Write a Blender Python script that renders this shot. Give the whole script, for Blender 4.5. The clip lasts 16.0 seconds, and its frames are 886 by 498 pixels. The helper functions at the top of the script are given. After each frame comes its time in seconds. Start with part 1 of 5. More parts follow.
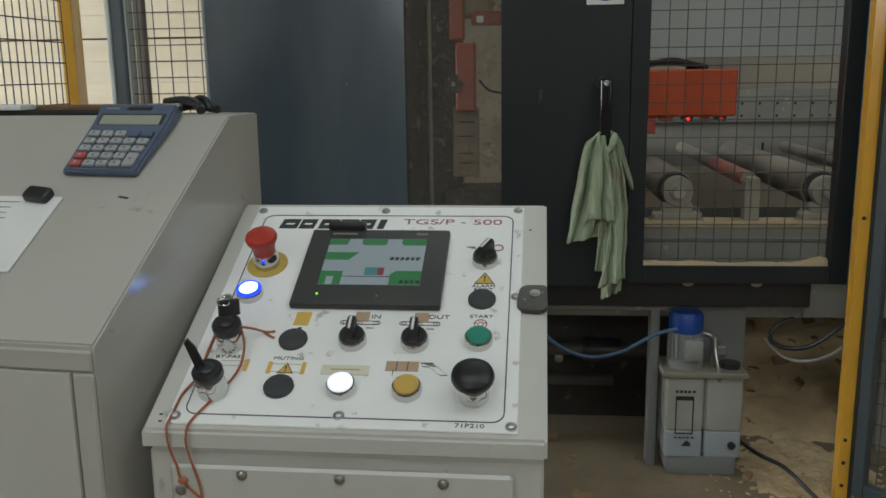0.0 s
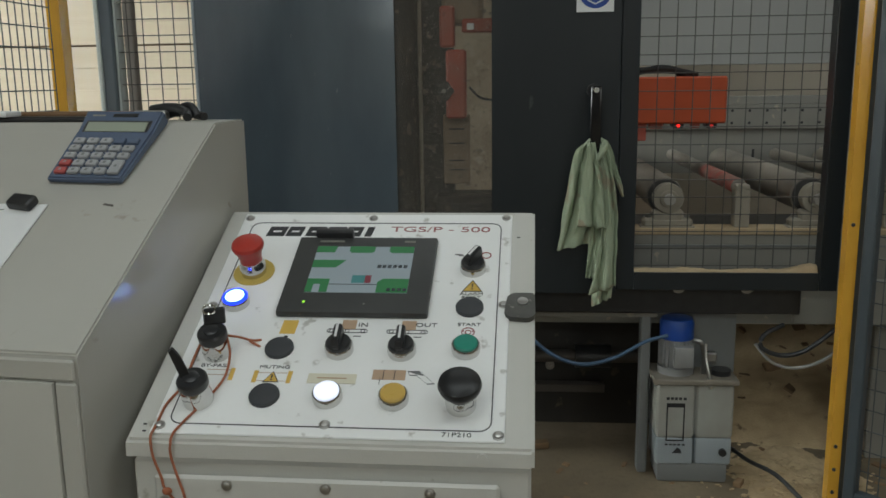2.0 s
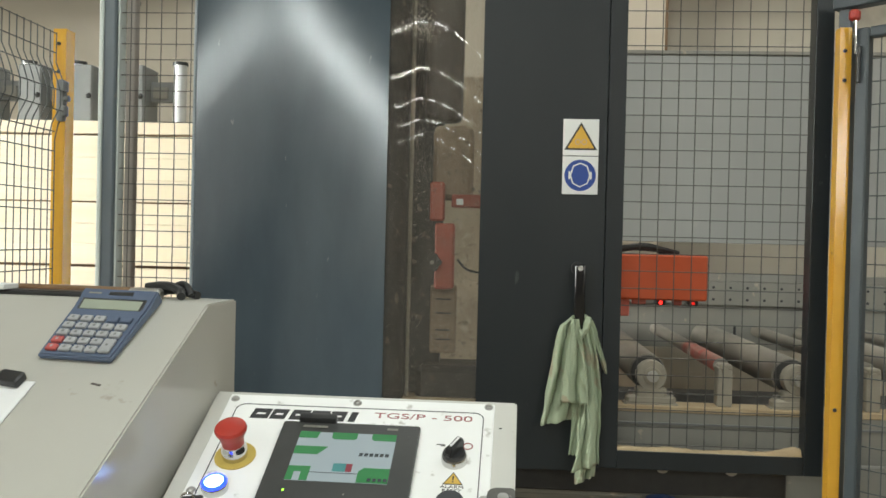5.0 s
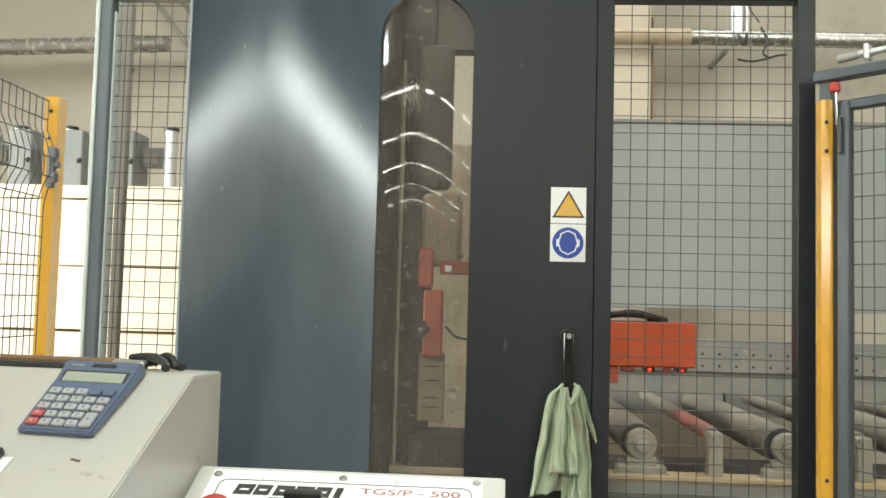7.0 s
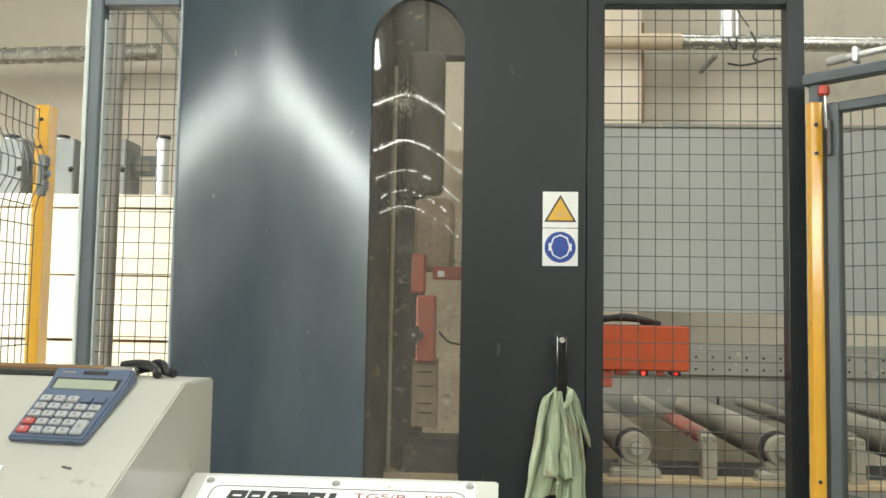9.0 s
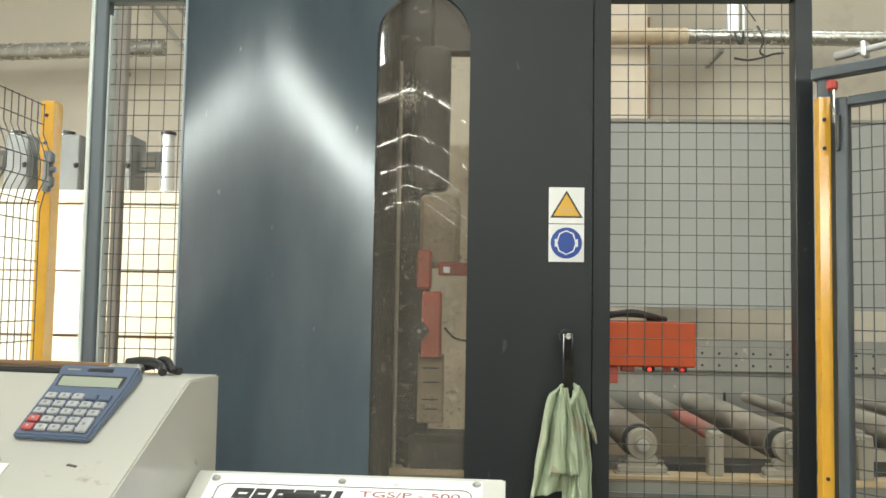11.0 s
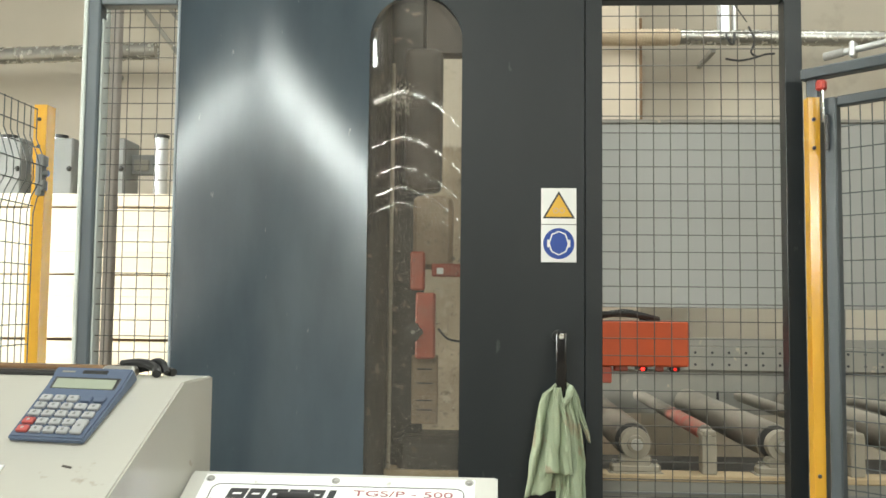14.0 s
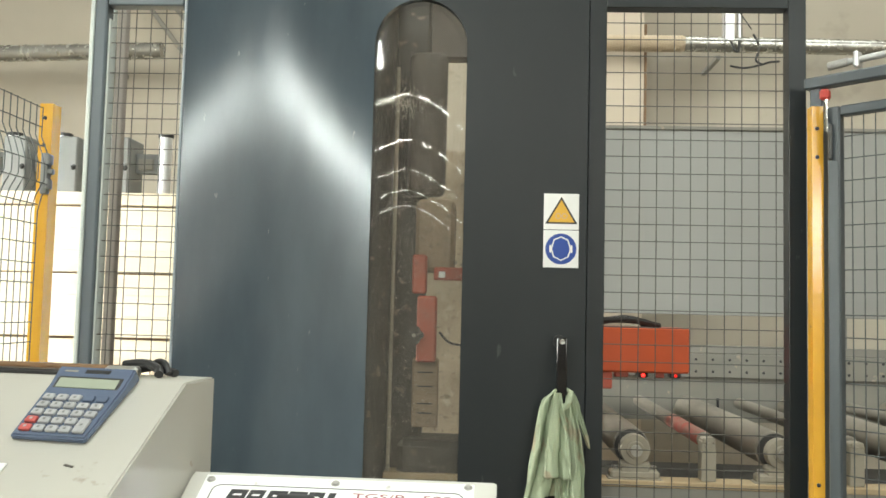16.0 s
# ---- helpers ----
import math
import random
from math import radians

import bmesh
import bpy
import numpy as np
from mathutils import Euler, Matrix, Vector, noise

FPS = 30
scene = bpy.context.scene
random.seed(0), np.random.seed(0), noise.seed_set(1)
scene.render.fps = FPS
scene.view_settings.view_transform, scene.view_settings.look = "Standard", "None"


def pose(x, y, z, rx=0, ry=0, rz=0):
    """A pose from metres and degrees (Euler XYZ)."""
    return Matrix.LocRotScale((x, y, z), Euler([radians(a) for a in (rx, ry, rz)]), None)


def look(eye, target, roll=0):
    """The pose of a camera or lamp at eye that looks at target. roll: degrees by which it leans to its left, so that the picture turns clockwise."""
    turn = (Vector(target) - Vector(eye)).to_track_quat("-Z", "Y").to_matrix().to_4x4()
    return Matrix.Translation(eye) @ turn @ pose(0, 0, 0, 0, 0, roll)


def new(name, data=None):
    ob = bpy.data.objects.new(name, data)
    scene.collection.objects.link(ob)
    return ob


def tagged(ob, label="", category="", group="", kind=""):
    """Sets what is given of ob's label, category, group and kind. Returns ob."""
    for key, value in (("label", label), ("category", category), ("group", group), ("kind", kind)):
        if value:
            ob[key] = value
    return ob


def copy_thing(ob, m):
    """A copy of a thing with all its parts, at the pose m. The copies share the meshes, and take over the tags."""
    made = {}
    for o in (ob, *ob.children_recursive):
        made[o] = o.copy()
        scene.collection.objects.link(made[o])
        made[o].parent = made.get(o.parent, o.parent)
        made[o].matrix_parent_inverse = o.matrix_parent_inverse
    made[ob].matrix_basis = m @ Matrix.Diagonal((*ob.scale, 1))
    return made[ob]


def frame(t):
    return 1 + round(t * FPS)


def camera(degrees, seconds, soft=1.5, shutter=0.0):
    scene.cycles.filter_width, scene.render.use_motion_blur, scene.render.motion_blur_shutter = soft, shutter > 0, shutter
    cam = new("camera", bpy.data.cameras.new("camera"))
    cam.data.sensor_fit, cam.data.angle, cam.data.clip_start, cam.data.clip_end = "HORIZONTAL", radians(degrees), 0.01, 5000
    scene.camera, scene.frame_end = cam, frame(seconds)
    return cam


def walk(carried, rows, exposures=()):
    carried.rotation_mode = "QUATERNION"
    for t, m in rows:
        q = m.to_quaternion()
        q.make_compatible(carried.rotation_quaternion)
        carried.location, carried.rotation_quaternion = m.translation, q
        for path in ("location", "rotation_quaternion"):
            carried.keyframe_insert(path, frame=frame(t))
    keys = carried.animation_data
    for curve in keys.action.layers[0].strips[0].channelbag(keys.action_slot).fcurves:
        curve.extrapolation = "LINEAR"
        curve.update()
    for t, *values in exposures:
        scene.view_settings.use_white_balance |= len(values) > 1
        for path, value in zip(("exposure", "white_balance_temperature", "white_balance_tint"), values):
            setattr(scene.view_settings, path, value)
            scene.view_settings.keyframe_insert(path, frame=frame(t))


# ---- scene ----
# The camera: seconds, place, heading to the right, pitch up, lean.
PATH = [
    (0.0, -0.000, 0.000, 1.240, -5.22, -11.51, -0.78),
    (0.5, 0.001, 0.004, 1.234, -4.97, -11.55, -1.05),
    (1.0, 0.002, 0.003, 1.235, -4.97, -11.35, -0.99),
    (1.5, 0.002, 0.005, 1.236, -4.65, -11.39, -0.86),
    (2.0, 0.005, 0.005, 1.240, -4.70, -11.07, -0.73),
    (2.5, 0.005, 0.005, 1.241, -4.75, -10.57, -0.64),
    (3.0, 0.006, 0.001, 1.253, -4.74, -7.79, -0.54),
    (3.5, 0.010, -0.008, 1.270, -4.26, -5.79, 0.46),
    (4.0, 0.011, -0.020, 1.278, -3.88, -3.65, 1.35),
    (4.5, 0.008, -0.017, 1.280, -3.89, -2.20, 1.46),
    (5.0, 0.007, -0.017, 1.281, -3.82, -0.69, 1.37),
    (7.5, 0.009, -0.016, 1.293, -3.07, 3.72, 1.47),
    (8.0, 0.011, -0.018, 1.293, -3.11, 3.44, 1.28),
    (8.5, 0.011, -0.020, 1.291, -2.96, 3.74, 1.53),
    (9.0, 0.011, -0.017, 1.289, -2.76, 3.93, 0.99),
    (11.5, 0.008, -0.009, 1.291, -3.12, 3.59, 1.00),
    (12.0, 0.007, -0.010, 1.291, -2.83, 3.60, 1.32),
    (12.5, 0.006, -0.014, 1.291, -3.07, 3.39, 1.17),
    (13.0, 0.007, -0.016, 1.289, -2.81, 3.65, 0.66),
    (13.5, 0.009, -0.014, 1.290, -2.70, 3.75, 0.69),
    (14.0, 0.013, -0.019, 1.289, -2.72, 3.74, 0.61),
    (14.5, 0.014, -0.024, 1.291, -2.70, 3.70, 0.91),
    (15.0, 0.014, -0.027, 1.292, -2.76, 3.82, 1.06),
    (15.5, 0.013, -0.027, 1.292, -2.81, 3.94, 1.17),
    (16.0, 0.013, -0.025, 1.292, -2.87, 3.91, 1.41),
]
cam = camera(54.17, 16.0, soft=1.6)


def aim(x, y, z, yaw, pitch, lean):
    a, b = radians(yaw), radians(pitch)
    ahead = Vector((math.sin(a) * math.cos(b), math.cos(a) * math.cos(b), math.sin(b)))
    return look((x, y, z), Vector((x, y, z)) + ahead, lean)


EXPOSURES = [(0.0, -0.36, 6300, 7), (2.4, -0.36, 6300, 7), (3.0, -0.22, 6350, 7), (4.0, 0.16, 6500, 7), (5.0, 0.62, 6600, 6), (7.5, 1.16, 6730, 5), (16.0, 1.19, 6730, 5)]
walk(cam, [(r[0], aim(*r[1:])) for r in PATH], EXPOSURES)

# ---- light: a closed factory hall with roof lights, lamp rows, a tall window and added fill ----
world = bpy.data.worlds.new("hall_air")
scene.world = world
world.use_nodes = True
wn = world.node_tree
sky = wn.nodes.new("ShaderNodeTexSky")
sky.sky_type, sky.sun_disc, sky.sun_elevation, sky.sun_rotation = "NISHITA", False, radians(40), radians(-110)
wn.links.new(sky.outputs[0], wn.nodes["Background"].inputs[0])
wn.nodes["Background"].inputs[1].default_value = 0.1


def area_lamp(name, m, sx, sy, power, colour=(0.92, 1.0, 1.0)):
    data = bpy.data.lights.new(name, "AREA")
    data.shape, data.size, data.size_y, data.energy, data.color = "RECTANGLE", sx, sy, power, colour
    ob = new(name, data)
    ob.matrix_world = m
    return ob


area_lamp("overhead_lamp", pose(-6.1, -11, 6.3), 1.4, 2.2, 250)
area_lamp("overhead_lamp", pose(-2.95, -11, 6.3), 1.2, 2.0, 320)
# the next three are unseen fill, added to brighten console, desk side and sawdust
area_lamp("overhead_lamp", pose(4.2, -0.8, 6.3), 3.0, 3.0, 92)
area_lamp("overhead_lamp", pose(-0.8, -1.7, 6.3), 4.4, 3.0, 90)
area_lamp("overhead_lamp", pose(7.2, -12, 6.3), 2.6, 3.4, 330)
# narrow unseen lamp added to brighten the plywood packs
area_lamp("plywood_fill_lamp", look((-6.85, 2.6, 2.4), (-2.3, 4.3, 1.0)), 3.4, 2.6, 90, (0.97, 1, 0.97)).data.spread = radians(55)
# unseen fill added over the back, for the roller tops
area_lamp("overhead_lamp", pose(1.0, 4.9, 6.3), 6.0, 1.2, 42)


# ---- materials ----
def mat(name, c1, c2=None, rough=0.5, metal=0.0, scale=6.0, bump=0.0, bump_scale=120.0, fine=0.0, spread=0.55, spec=0.5,
        spots=None, spot_scale=30.0, spot_edge=0.68, stretch=(1, 1, 1), coat=0.0, rough_var=0.08, glow=None, power=0.0, vary=0.0):
    m = bpy.data.materials.new(name)
    m.use_nodes = True
    t = m.node_tree
    n, ln = t.nodes, t.links
    b = n["Principled BSDF"]
    b.inputs["Metallic"].default_value = metal
    b.inputs["Specular IOR Level"].default_value = spec
    if coat:
        b.inputs["Coat Weight"].default_value = coat
        b.inputs["Coat Roughness"].default_value = 0.12
    tc = n.new("ShaderNodeTexCoord")
    mp = n.new("ShaderNodeMapping")
    mp.inputs["Scale"].default_value = stretch
    ln.new(tc.outputs["Object"], mp.inputs[0])

    def tex(s, detail=5.0):
        k = n.new("ShaderNodeTexNoise")
        k.inputs["Scale"].default_value, k.inputs["Detail"].default_value = s, detail
        ln.new(mp.outputs[0], k.inputs[0])
        return k.outputs[0]

    def ramp(src, lo, hi):
        k = n.new("ShaderNodeMapRange")
        k.inputs[1].default_value, k.inputs[2].default_value = lo, hi
        ln.new(src, k.inputs[0])
        return k.outputs[0]

    def mixc(fac, a, c):
        k = n.new("ShaderNodeMix")
        k.data_type = "RGBA"
        ln.new(fac, k.inputs[0])
        for s, i in ((a, 6), (c, 7)):
            if isinstance(s, tuple):
                k.inputs[i].default_value = (*s, 1)
            else:
                ln.new(s, k.inputs[i])
        return k.outputs[2]

    c2 = c2 or tuple(v * 0.8 for v in c1)
    big = tex(scale)
    col = mixc(ramp(big, 0.5 - spread / 2, 0.5 + spread / 2), c1, c2)
    if fine:
        col = mixc(ramp(tex(scale * 18, 3.0), 0.5, 0.5 + 0.5 / max(fine, 0.05)), col, c2)
    if spots:
        col = mixc(ramp(tex(spot_scale, 8.0), spot_edge, spot_edge + 0.06), col, spots)
    if vary:
        oi = n.new("ShaderNodeObjectInfo")
        hsv = n.new("ShaderNodeHueSaturation")
        ln.new(ramp2(n, ln, oi.outputs["Random"], 1 - vary, 1 + vary), hsv.inputs["Value"])
        ln.new(col, hsv.inputs["Color"])
        col = hsv.outputs[0]
    ln.new(col, b.inputs["Base Color"])
    rr = n.new("ShaderNodeMapRange")
    rr.inputs[3].default_value, rr.inputs[4].default_value = max(rough - rough_var, 0.02), min(rough + rough_var, 1)
    ln.new(tex(scale * 3), rr.inputs[0])
    ln.new(rr.outputs[0], b.inputs["Roughness"])
    if bump:
        k = n.new("ShaderNodeBump")
        k.inputs["Strength"].default_value, k.inputs["Distance"].default_value = bump, 0.002
        ln.new(tex(bump_scale, 4.0), k.inputs["Height"])
        ln.new(k.outputs[0], b.inputs["Normal"])
    if glow:
        b.inputs["Emission Color"].default_value = (*glow, 1)
        b.inputs["Emission Strength"].default_value = power
    return m


def ramp2(n, ln, src, lo, hi):
    k = n.new("ShaderNodeMapRange")
    k.inputs[3].default_value, k.inputs[4].default_value = lo, hi
    ln.new(src, k.inputs[0])
    return k.outputs[0]


def clear(name, tint=(1, 1, 1), rough=0.02, dusty=0.0):
    m = bpy.data.materials.new(name)
    m.use_nodes = True
    t = m.node_tree
    n, ln = t.nodes, t.links
    out = n["Material Output"]
    n.remove(n["Principled BSDF"])
    tr = n.new("ShaderNodeBsdfTransparent")
    tr.inputs[0].default_value = (*tint, 1)
    gl = n.new("ShaderNodeBsdfGlossy")
    gl.inputs["Roughness"].default_value = rough
    fr = n.new("ShaderNodeFresnel")
    fr.inputs[0].default_value = 1.5
    mx = n.new("ShaderNodeMixShader")
    ln.new(fr.outputs[0], mx.inputs[0])
    ln.new(tr.outputs[0], mx.inputs[1])
    ln.new(gl.outputs[0], mx.inputs[2])
    last = mx.outputs[0]
    if dusty:
        tc = n.new("ShaderNodeTexCoord")
        k = n.new("ShaderNodeTexNoise")
        k.inputs["Scale"].default_value, k.inputs["Detail"].default_value = 70, 8
        ln.new(tc.outputs["Object"], k.inputs[0])
        k2 = n.new("ShaderNodeTexNoise")
        k2.inputs["Scale"].default_value, k2.inputs["Detail"].default_value = 5, 3
        ln.new(tc.outputs["Object"], k2.inputs[0])
        a = n.new("ShaderNodeMapRange")
        a.inputs[1].default_value, a.inputs[2].default_value, a.inputs[4].default_value = 0.57, 0.70, 0.9
        ln.new(k.outputs[0], a.inputs[0])
        a2 = n.new("ShaderNodeMapRange")
        a2.inputs[1].default_value, a2.inputs[2].default_value, a2.inputs[4].default_value = 0.35, 0.75, 0.7
        ln.new(k2.outputs[0], a2.inputs[0])
        mu = n.new("ShaderNodeMath")
        mu.operation = "MULTIPLY"
        ln.new(a.outputs[0], mu.inputs[0])
        ln.new(a2.outputs[0], mu.inputs[1])
        ad = n.new("ShaderNodeMath")
        ad.inputs[1].default_value = dusty
        ln.new(mu.outputs[0], ad.inputs[0])
        df = n.new("ShaderNodeBsdfDiffuse")
        df.inputs[0].default_value = (0.30, 0.275, 0.24, 1)
        m2 = n.new("ShaderNodeMixShader")
        ln.new(ad.outputs[0], m2.inputs[0])
        ln.new(last, m2.inputs[1])
        ln.new(df.outputs[0], m2.inputs[2])
        last = m2.outputs[0]
    ln.new(last, out.inputs[0])
    return m


GREY = mat("light_grey_powder_coat", (0.58, 0.57, 0.53), (0.51, 0.50, 0.46), 0.42, scale=4, bump=0.12, bump_scale=500, spots=(0.30, 0.27, 0.22), spot_scale=26, spot_edge=0.70)
GREY_DESK = mat("warm_grey_desk_paint", (0.50, 0.49, 0.445), (0.44, 0.425, 0.38), 0.16, scale=3.2, bump=0.03, bump_scale=450, rough_var=0.04, spots=(0.33, 0.29, 0.24), spot_scale=17, spot_edge=0.70)
PLATE = mat("white_printed_plate", (0.88, 0.88, 0.87), (0.80, 0.795, 0.78), 0.34, scale=9, fine=0.35, spots=(0.50, 0.48, 0.45), spot_scale=38, spot_edge=0.64)
INK = mat("black_print", (0.03, 0.03, 0.033), rough=0.5)
RED_INK = mat("dull_red_print", (0.34, 0.10, 0.10), rough=0.5)
YEL_INK = mat("yellow_print", (0.72, 0.47, 0.10), (0.62, 0.40, 0.08), rough=0.5)
TAN_INK = mat("tan_print", (0.52, 0.36, 0.24), rough=0.5)
PALE_TAPE = mat("cream_label_tape", (0.72, 0.68, 0.55), (0.64, 0.60, 0.47), rough=0.5)
CHROME = mat("chrome", (0.70, 0.70, 0.69), (0.6, 0.59, 0.57), 0.1, 1.0, scale=30)
STEEL = mat("worn_steel", (0.52, 0.51, 0.49), (0.38, 0.37, 0.35), 0.36, 1.0, scale=20, bump=0.1)
BLACK = mat("black_plastic", (0.018, 0.018, 0.02), (0.03, 0.03, 0.03), 0.34, scale=30, bump=0.05)
BLACK_GLOSS = mat("gloss_black_plastic", (0.010, 0.010, 0.011), rough=0.13, rough_var=0.05)
BLACK_DOME = mat("black_dome_plastic", (0.013, 0.013, 0.014), rough=0.4, rough_var=0.05)
BLACK_CAP = mat("dull_black_push_cap", (0.03, 0.033, 0.038), (0.05, 0.052, 0.056), 0.55, scale=60)
RED_CAP = mat("red_plastic", (0.42, 0.035, 0.022), (0.35, 0.03, 0.02), 0.38, scale=30)
GREEN_CAP = mat("green_plastic", (0.02, 0.21, 0.15), (0.03, 0.26, 0.19), 0.36, scale=40)
AMBER_CAP = mat("amber_lens", (0.62, 0.41, 0.11), (0.54, 0.35, 0.08), 0.3, scale=30)
WHITE_LENS = mat("lit_white_lens", (0.85, 0.87, 0.95), rough=0.3, glow=(0.74, 0.78, 1.0), power=1.1)
BLUE_LENS = mat("lit_blue_lens", (0.5, 0.6, 0.9), rough=0.3, glow=(0.30, 0.55, 1.0), power=6.5)
BLUE_RING = mat("lit_blue_ring", (0.02, 0.05, 0.6), rough=0.3, glow=(0.008, 0.03, 1.0), power=3.5)
HMI_FRAME = mat("charcoal_screen_bezel", (0.035, 0.036, 0.036), (0.05, 0.05, 0.048), 0.5, scale=14, bump=0.06, bump_scale=300, spots=(0.10, 0.095, 0.085), spot_scale=60, spot_edge=0.7)
LCD = mat("lit_screen_grey", (0.2, 0.23, 0.25), rough=0.25, glow=(0.55, 0.66, 0.70), power=0.18)
LCD_GREEN = mat("lit_screen_green", (0.03, 0.12, 0.05), rough=0.25, glow=(0.07, 0.34, 0.11), power=0.2)
LCD_DARK = mat("lit_screen_dark", (0.02, 0.02, 0.02), rough=0.25, glow=(0.10, 0.13, 0.15), power=0.2)
LCD_CYAN = mat("lit_screen_cyan", (0.02, 0.1, 0.1), rough=0.25, glow=(0.22, 0.58, 0.58), power=0.18)
LCD_RED = mat("lit_screen_red", (0.1, 0.02, 0.02), rough=0.25, glow=(0.5, 0.12, 0.18), power=0.18)
LED_GREEN = mat("small_green_led", (0.1, 0.3, 0.02), rough=0.3, glow=(0.4, 1.0, 0.05), power=2.0)
LED_RED = mat("red_laser_lens", (0.4, 0.01, 0.01), rough=0.3, glow=(1.0, 0.02, 0.015), power=3.0)
LED_DIM = mat("dim_red_laser_lens", (0.4, 0.02, 0.02), rough=0.3, glow=(1.0, 0.03, 0.02), power=0.5)
ESTOP_DISC = mat("yellow_stop_disc", (0.60, 0.44, 0.10), (0.50, 0.36, 0.08), 0.5, scale=60)
STRING = mat("orange_string", (0.46, 0.15, 0.07), (0.30, 0.11, 0.06), 0.85, scale=160, bump=0.6, bump_scale=900)
LATCH = mat("worn_black_latch", (0.07, 0.07, 0.065), (0.13, 0.125, 0.115), 0.5, 0.3, scale=40, spots=(0.28, 0.26, 0.24), spot_scale=90, spot_edge=0.66)
CALC = mat("slate_blue_plastic", (0.115, 0.145, 0.215), (0.095, 0.122, 0.18), 0.22, scale=20)
CALC_KEY = mat("grey_key", (0.38, 0.385, 0.39), (0.32, 0.325, 0.335), 0.3, scale=60)
CALC_RED = mat("red_key", (0.48, 0.10, 0.09), rough=0.42)
CALC_LCD = mat("grey_green_lcd", (0.33, 0.36, 0.29), (0.29, 0.32, 0.26), 0.14)
PAPER = mat("white_paper", (0.76, 0.76, 0.75), (0.70, 0.70, 0.70), 0.7, scale=12)
DARK_BLUE = mat("dark_blue_grey_machine_paint", (0.066, 0.087, 0.104), (0.044, 0.061, 0.077), 0.145, scale=4.5, bump=0.09, bump_scale=260, fine=0.25, spots=(0.14, 0.155, 0.16), spot_scale=34, spot_edge=0.70, rough_var=0.035, stretch=(1.8, 1, 0.5))
FRAME_BLUE = mat("blue_grey_frame_paint", (0.13, 0.155, 0.175), (0.105, 0.128, 0.148), 0.36, scale=5, bump=0.08, bump_scale=250, spots=(0.2, 0.2, 0.19), spot_scale=30, spot_edge=0.71)
# darker than the left sheet: on the panel, weaker reflection is put into the colour
DARK_DOOR = mat("darkened_door_paint", (0.0155, 0.019, 0.0215), (0.020, 0.0235, 0.026), 0.36, scale=3, spec=0.33, rough_var=0.12, stretch=(1.5, 1, 0.6), bump=0.10, bump_scale=220, spots=(0.06, 0.06, 0.06), spot_scale=18, spot_edge=0.7)
WIRE = mat("galvanised_wire", (0.105, 0.102, 0.096), (0.075, 0.072, 0.068), 0.4, 0.35, scale=60)
DARK_WIRE = mat("dark_grey_wire", (0.10, 0.11, 0.11), (0.07, 0.075, 0.08), 0.45, 0.3, scale=60)
YELLOW = mat("safety_yellow_paint", (0.74, 0.40, 0.045), (0.66, 0.34, 0.035), 0.2, scale=8, coat=0.5, spots=(0.40, 0.24, 0.05), spot_scale=40, spot_edge=0.72)
SIGN_WHITE = mat("white_sticker", (0.80, 0.80, 0.79), rough=0.4)
SIGN_YEL = mat("amber_sticker", (0.70, 0.40, 0.045), rough=0.4)
SIGN_BLUE = mat("blue_sticker", (0.012, 0.055, 0.30), rough=0.4)
TOWEL = mat("pale_green_cloth", (0.37, 0.43, 0.30), (0.30, 0.35, 0.25), 1.0, scale=9, bump=0.8, bump_scale=380, fine=0.3, spots=(0.33, 0.30, 0.21), spot_scale=11, spot_edge=0.56)
PALE_EDGE = mat("pale_worn_edge", (0.62, 0.66, 0.64), (0.50, 0.55, 0.54), 0.4, scale=12)
EDGE = mat("worn_blue_grey_edge", (0.34, 0.38, 0.42), (0.24, 0.28, 0.31), 0.35, scale=14)
CREAM_DUST = mat("cream_dusted_casting", (0.34, 0.305, 0.245), (0.26, 0.235, 0.19), 0.85, scale=18, bump=0.4, bump_scale=200)
LINER = mat("mottled_dusty_liner", (0.52, 0.43, 0.32), (0.30, 0.24, 0.17), 0.85, scale=7, bump=0.4, spots=(0.46, 0.39, 0.30), spot_scale=22, spot_edge=0.6)
PALE_DUST = mat("pale_grey_dust", (0.56, 0.52, 0.45), (0.36, 0.32, 0.27), 0.95, scale=40)
# near-black: carries the shade under the stand in its colour
UNDER_BLACK = mat("near_black_steel", (0.012, 0.011, 0.010), (0.035, 0.03, 0.024), 0.6, scale=5, bump=0.3, spots=(0.10, 0.08, 0.055), spot_scale=13, spot_edge=0.64)
TRAY = mat("dark_tray_steel", (0.055, 0.053, 0.05), (0.035, 0.033, 0.03), 0.6, scale=8)
TANK_TOP = mat("brown_stained_tank_lid", (0.26, 0.235, 0.195), (0.17, 0.145, 0.11), 0.7, scale=16, bump=0.3)
GATE_BLUE = mat("dark_slate_gate_paint", (0.062, 0.076, 0.086), (0.048, 0.06, 0.07), 0.38, scale=5, bump=0.08, bump_scale=250)
ORANGE = mat("orange_red_paint", (0.50, 0.075, 0.016), (0.40, 0.06, 0.014), 0.45, scale=9, spots=(0.35, 0.13, 0.07), spot_scale=20, spot_edge=0.7)
DUSTY_RED = mat("dusty_red_paint", (0.40, 0.065, 0.035), (0.28, 0.09, 0.06), 0.55, scale=14)
ROLLER = mat("dusty_grey_roller_steel", (0.175, 0.16, 0.14), (0.30, 0.265, 0.215), 0.62, 0.15, scale=12, spread=0.4, bump=0.2, bump_scale=120, stretch=(1, 0.25, 1))
ROLLER_RED = mat("red_worn_roller_end", (0.42, 0.09, 0.065), (0.25, 0.20, 0.165), 0.65, 0.1, scale=9, spread=0.25, bump=0.2)
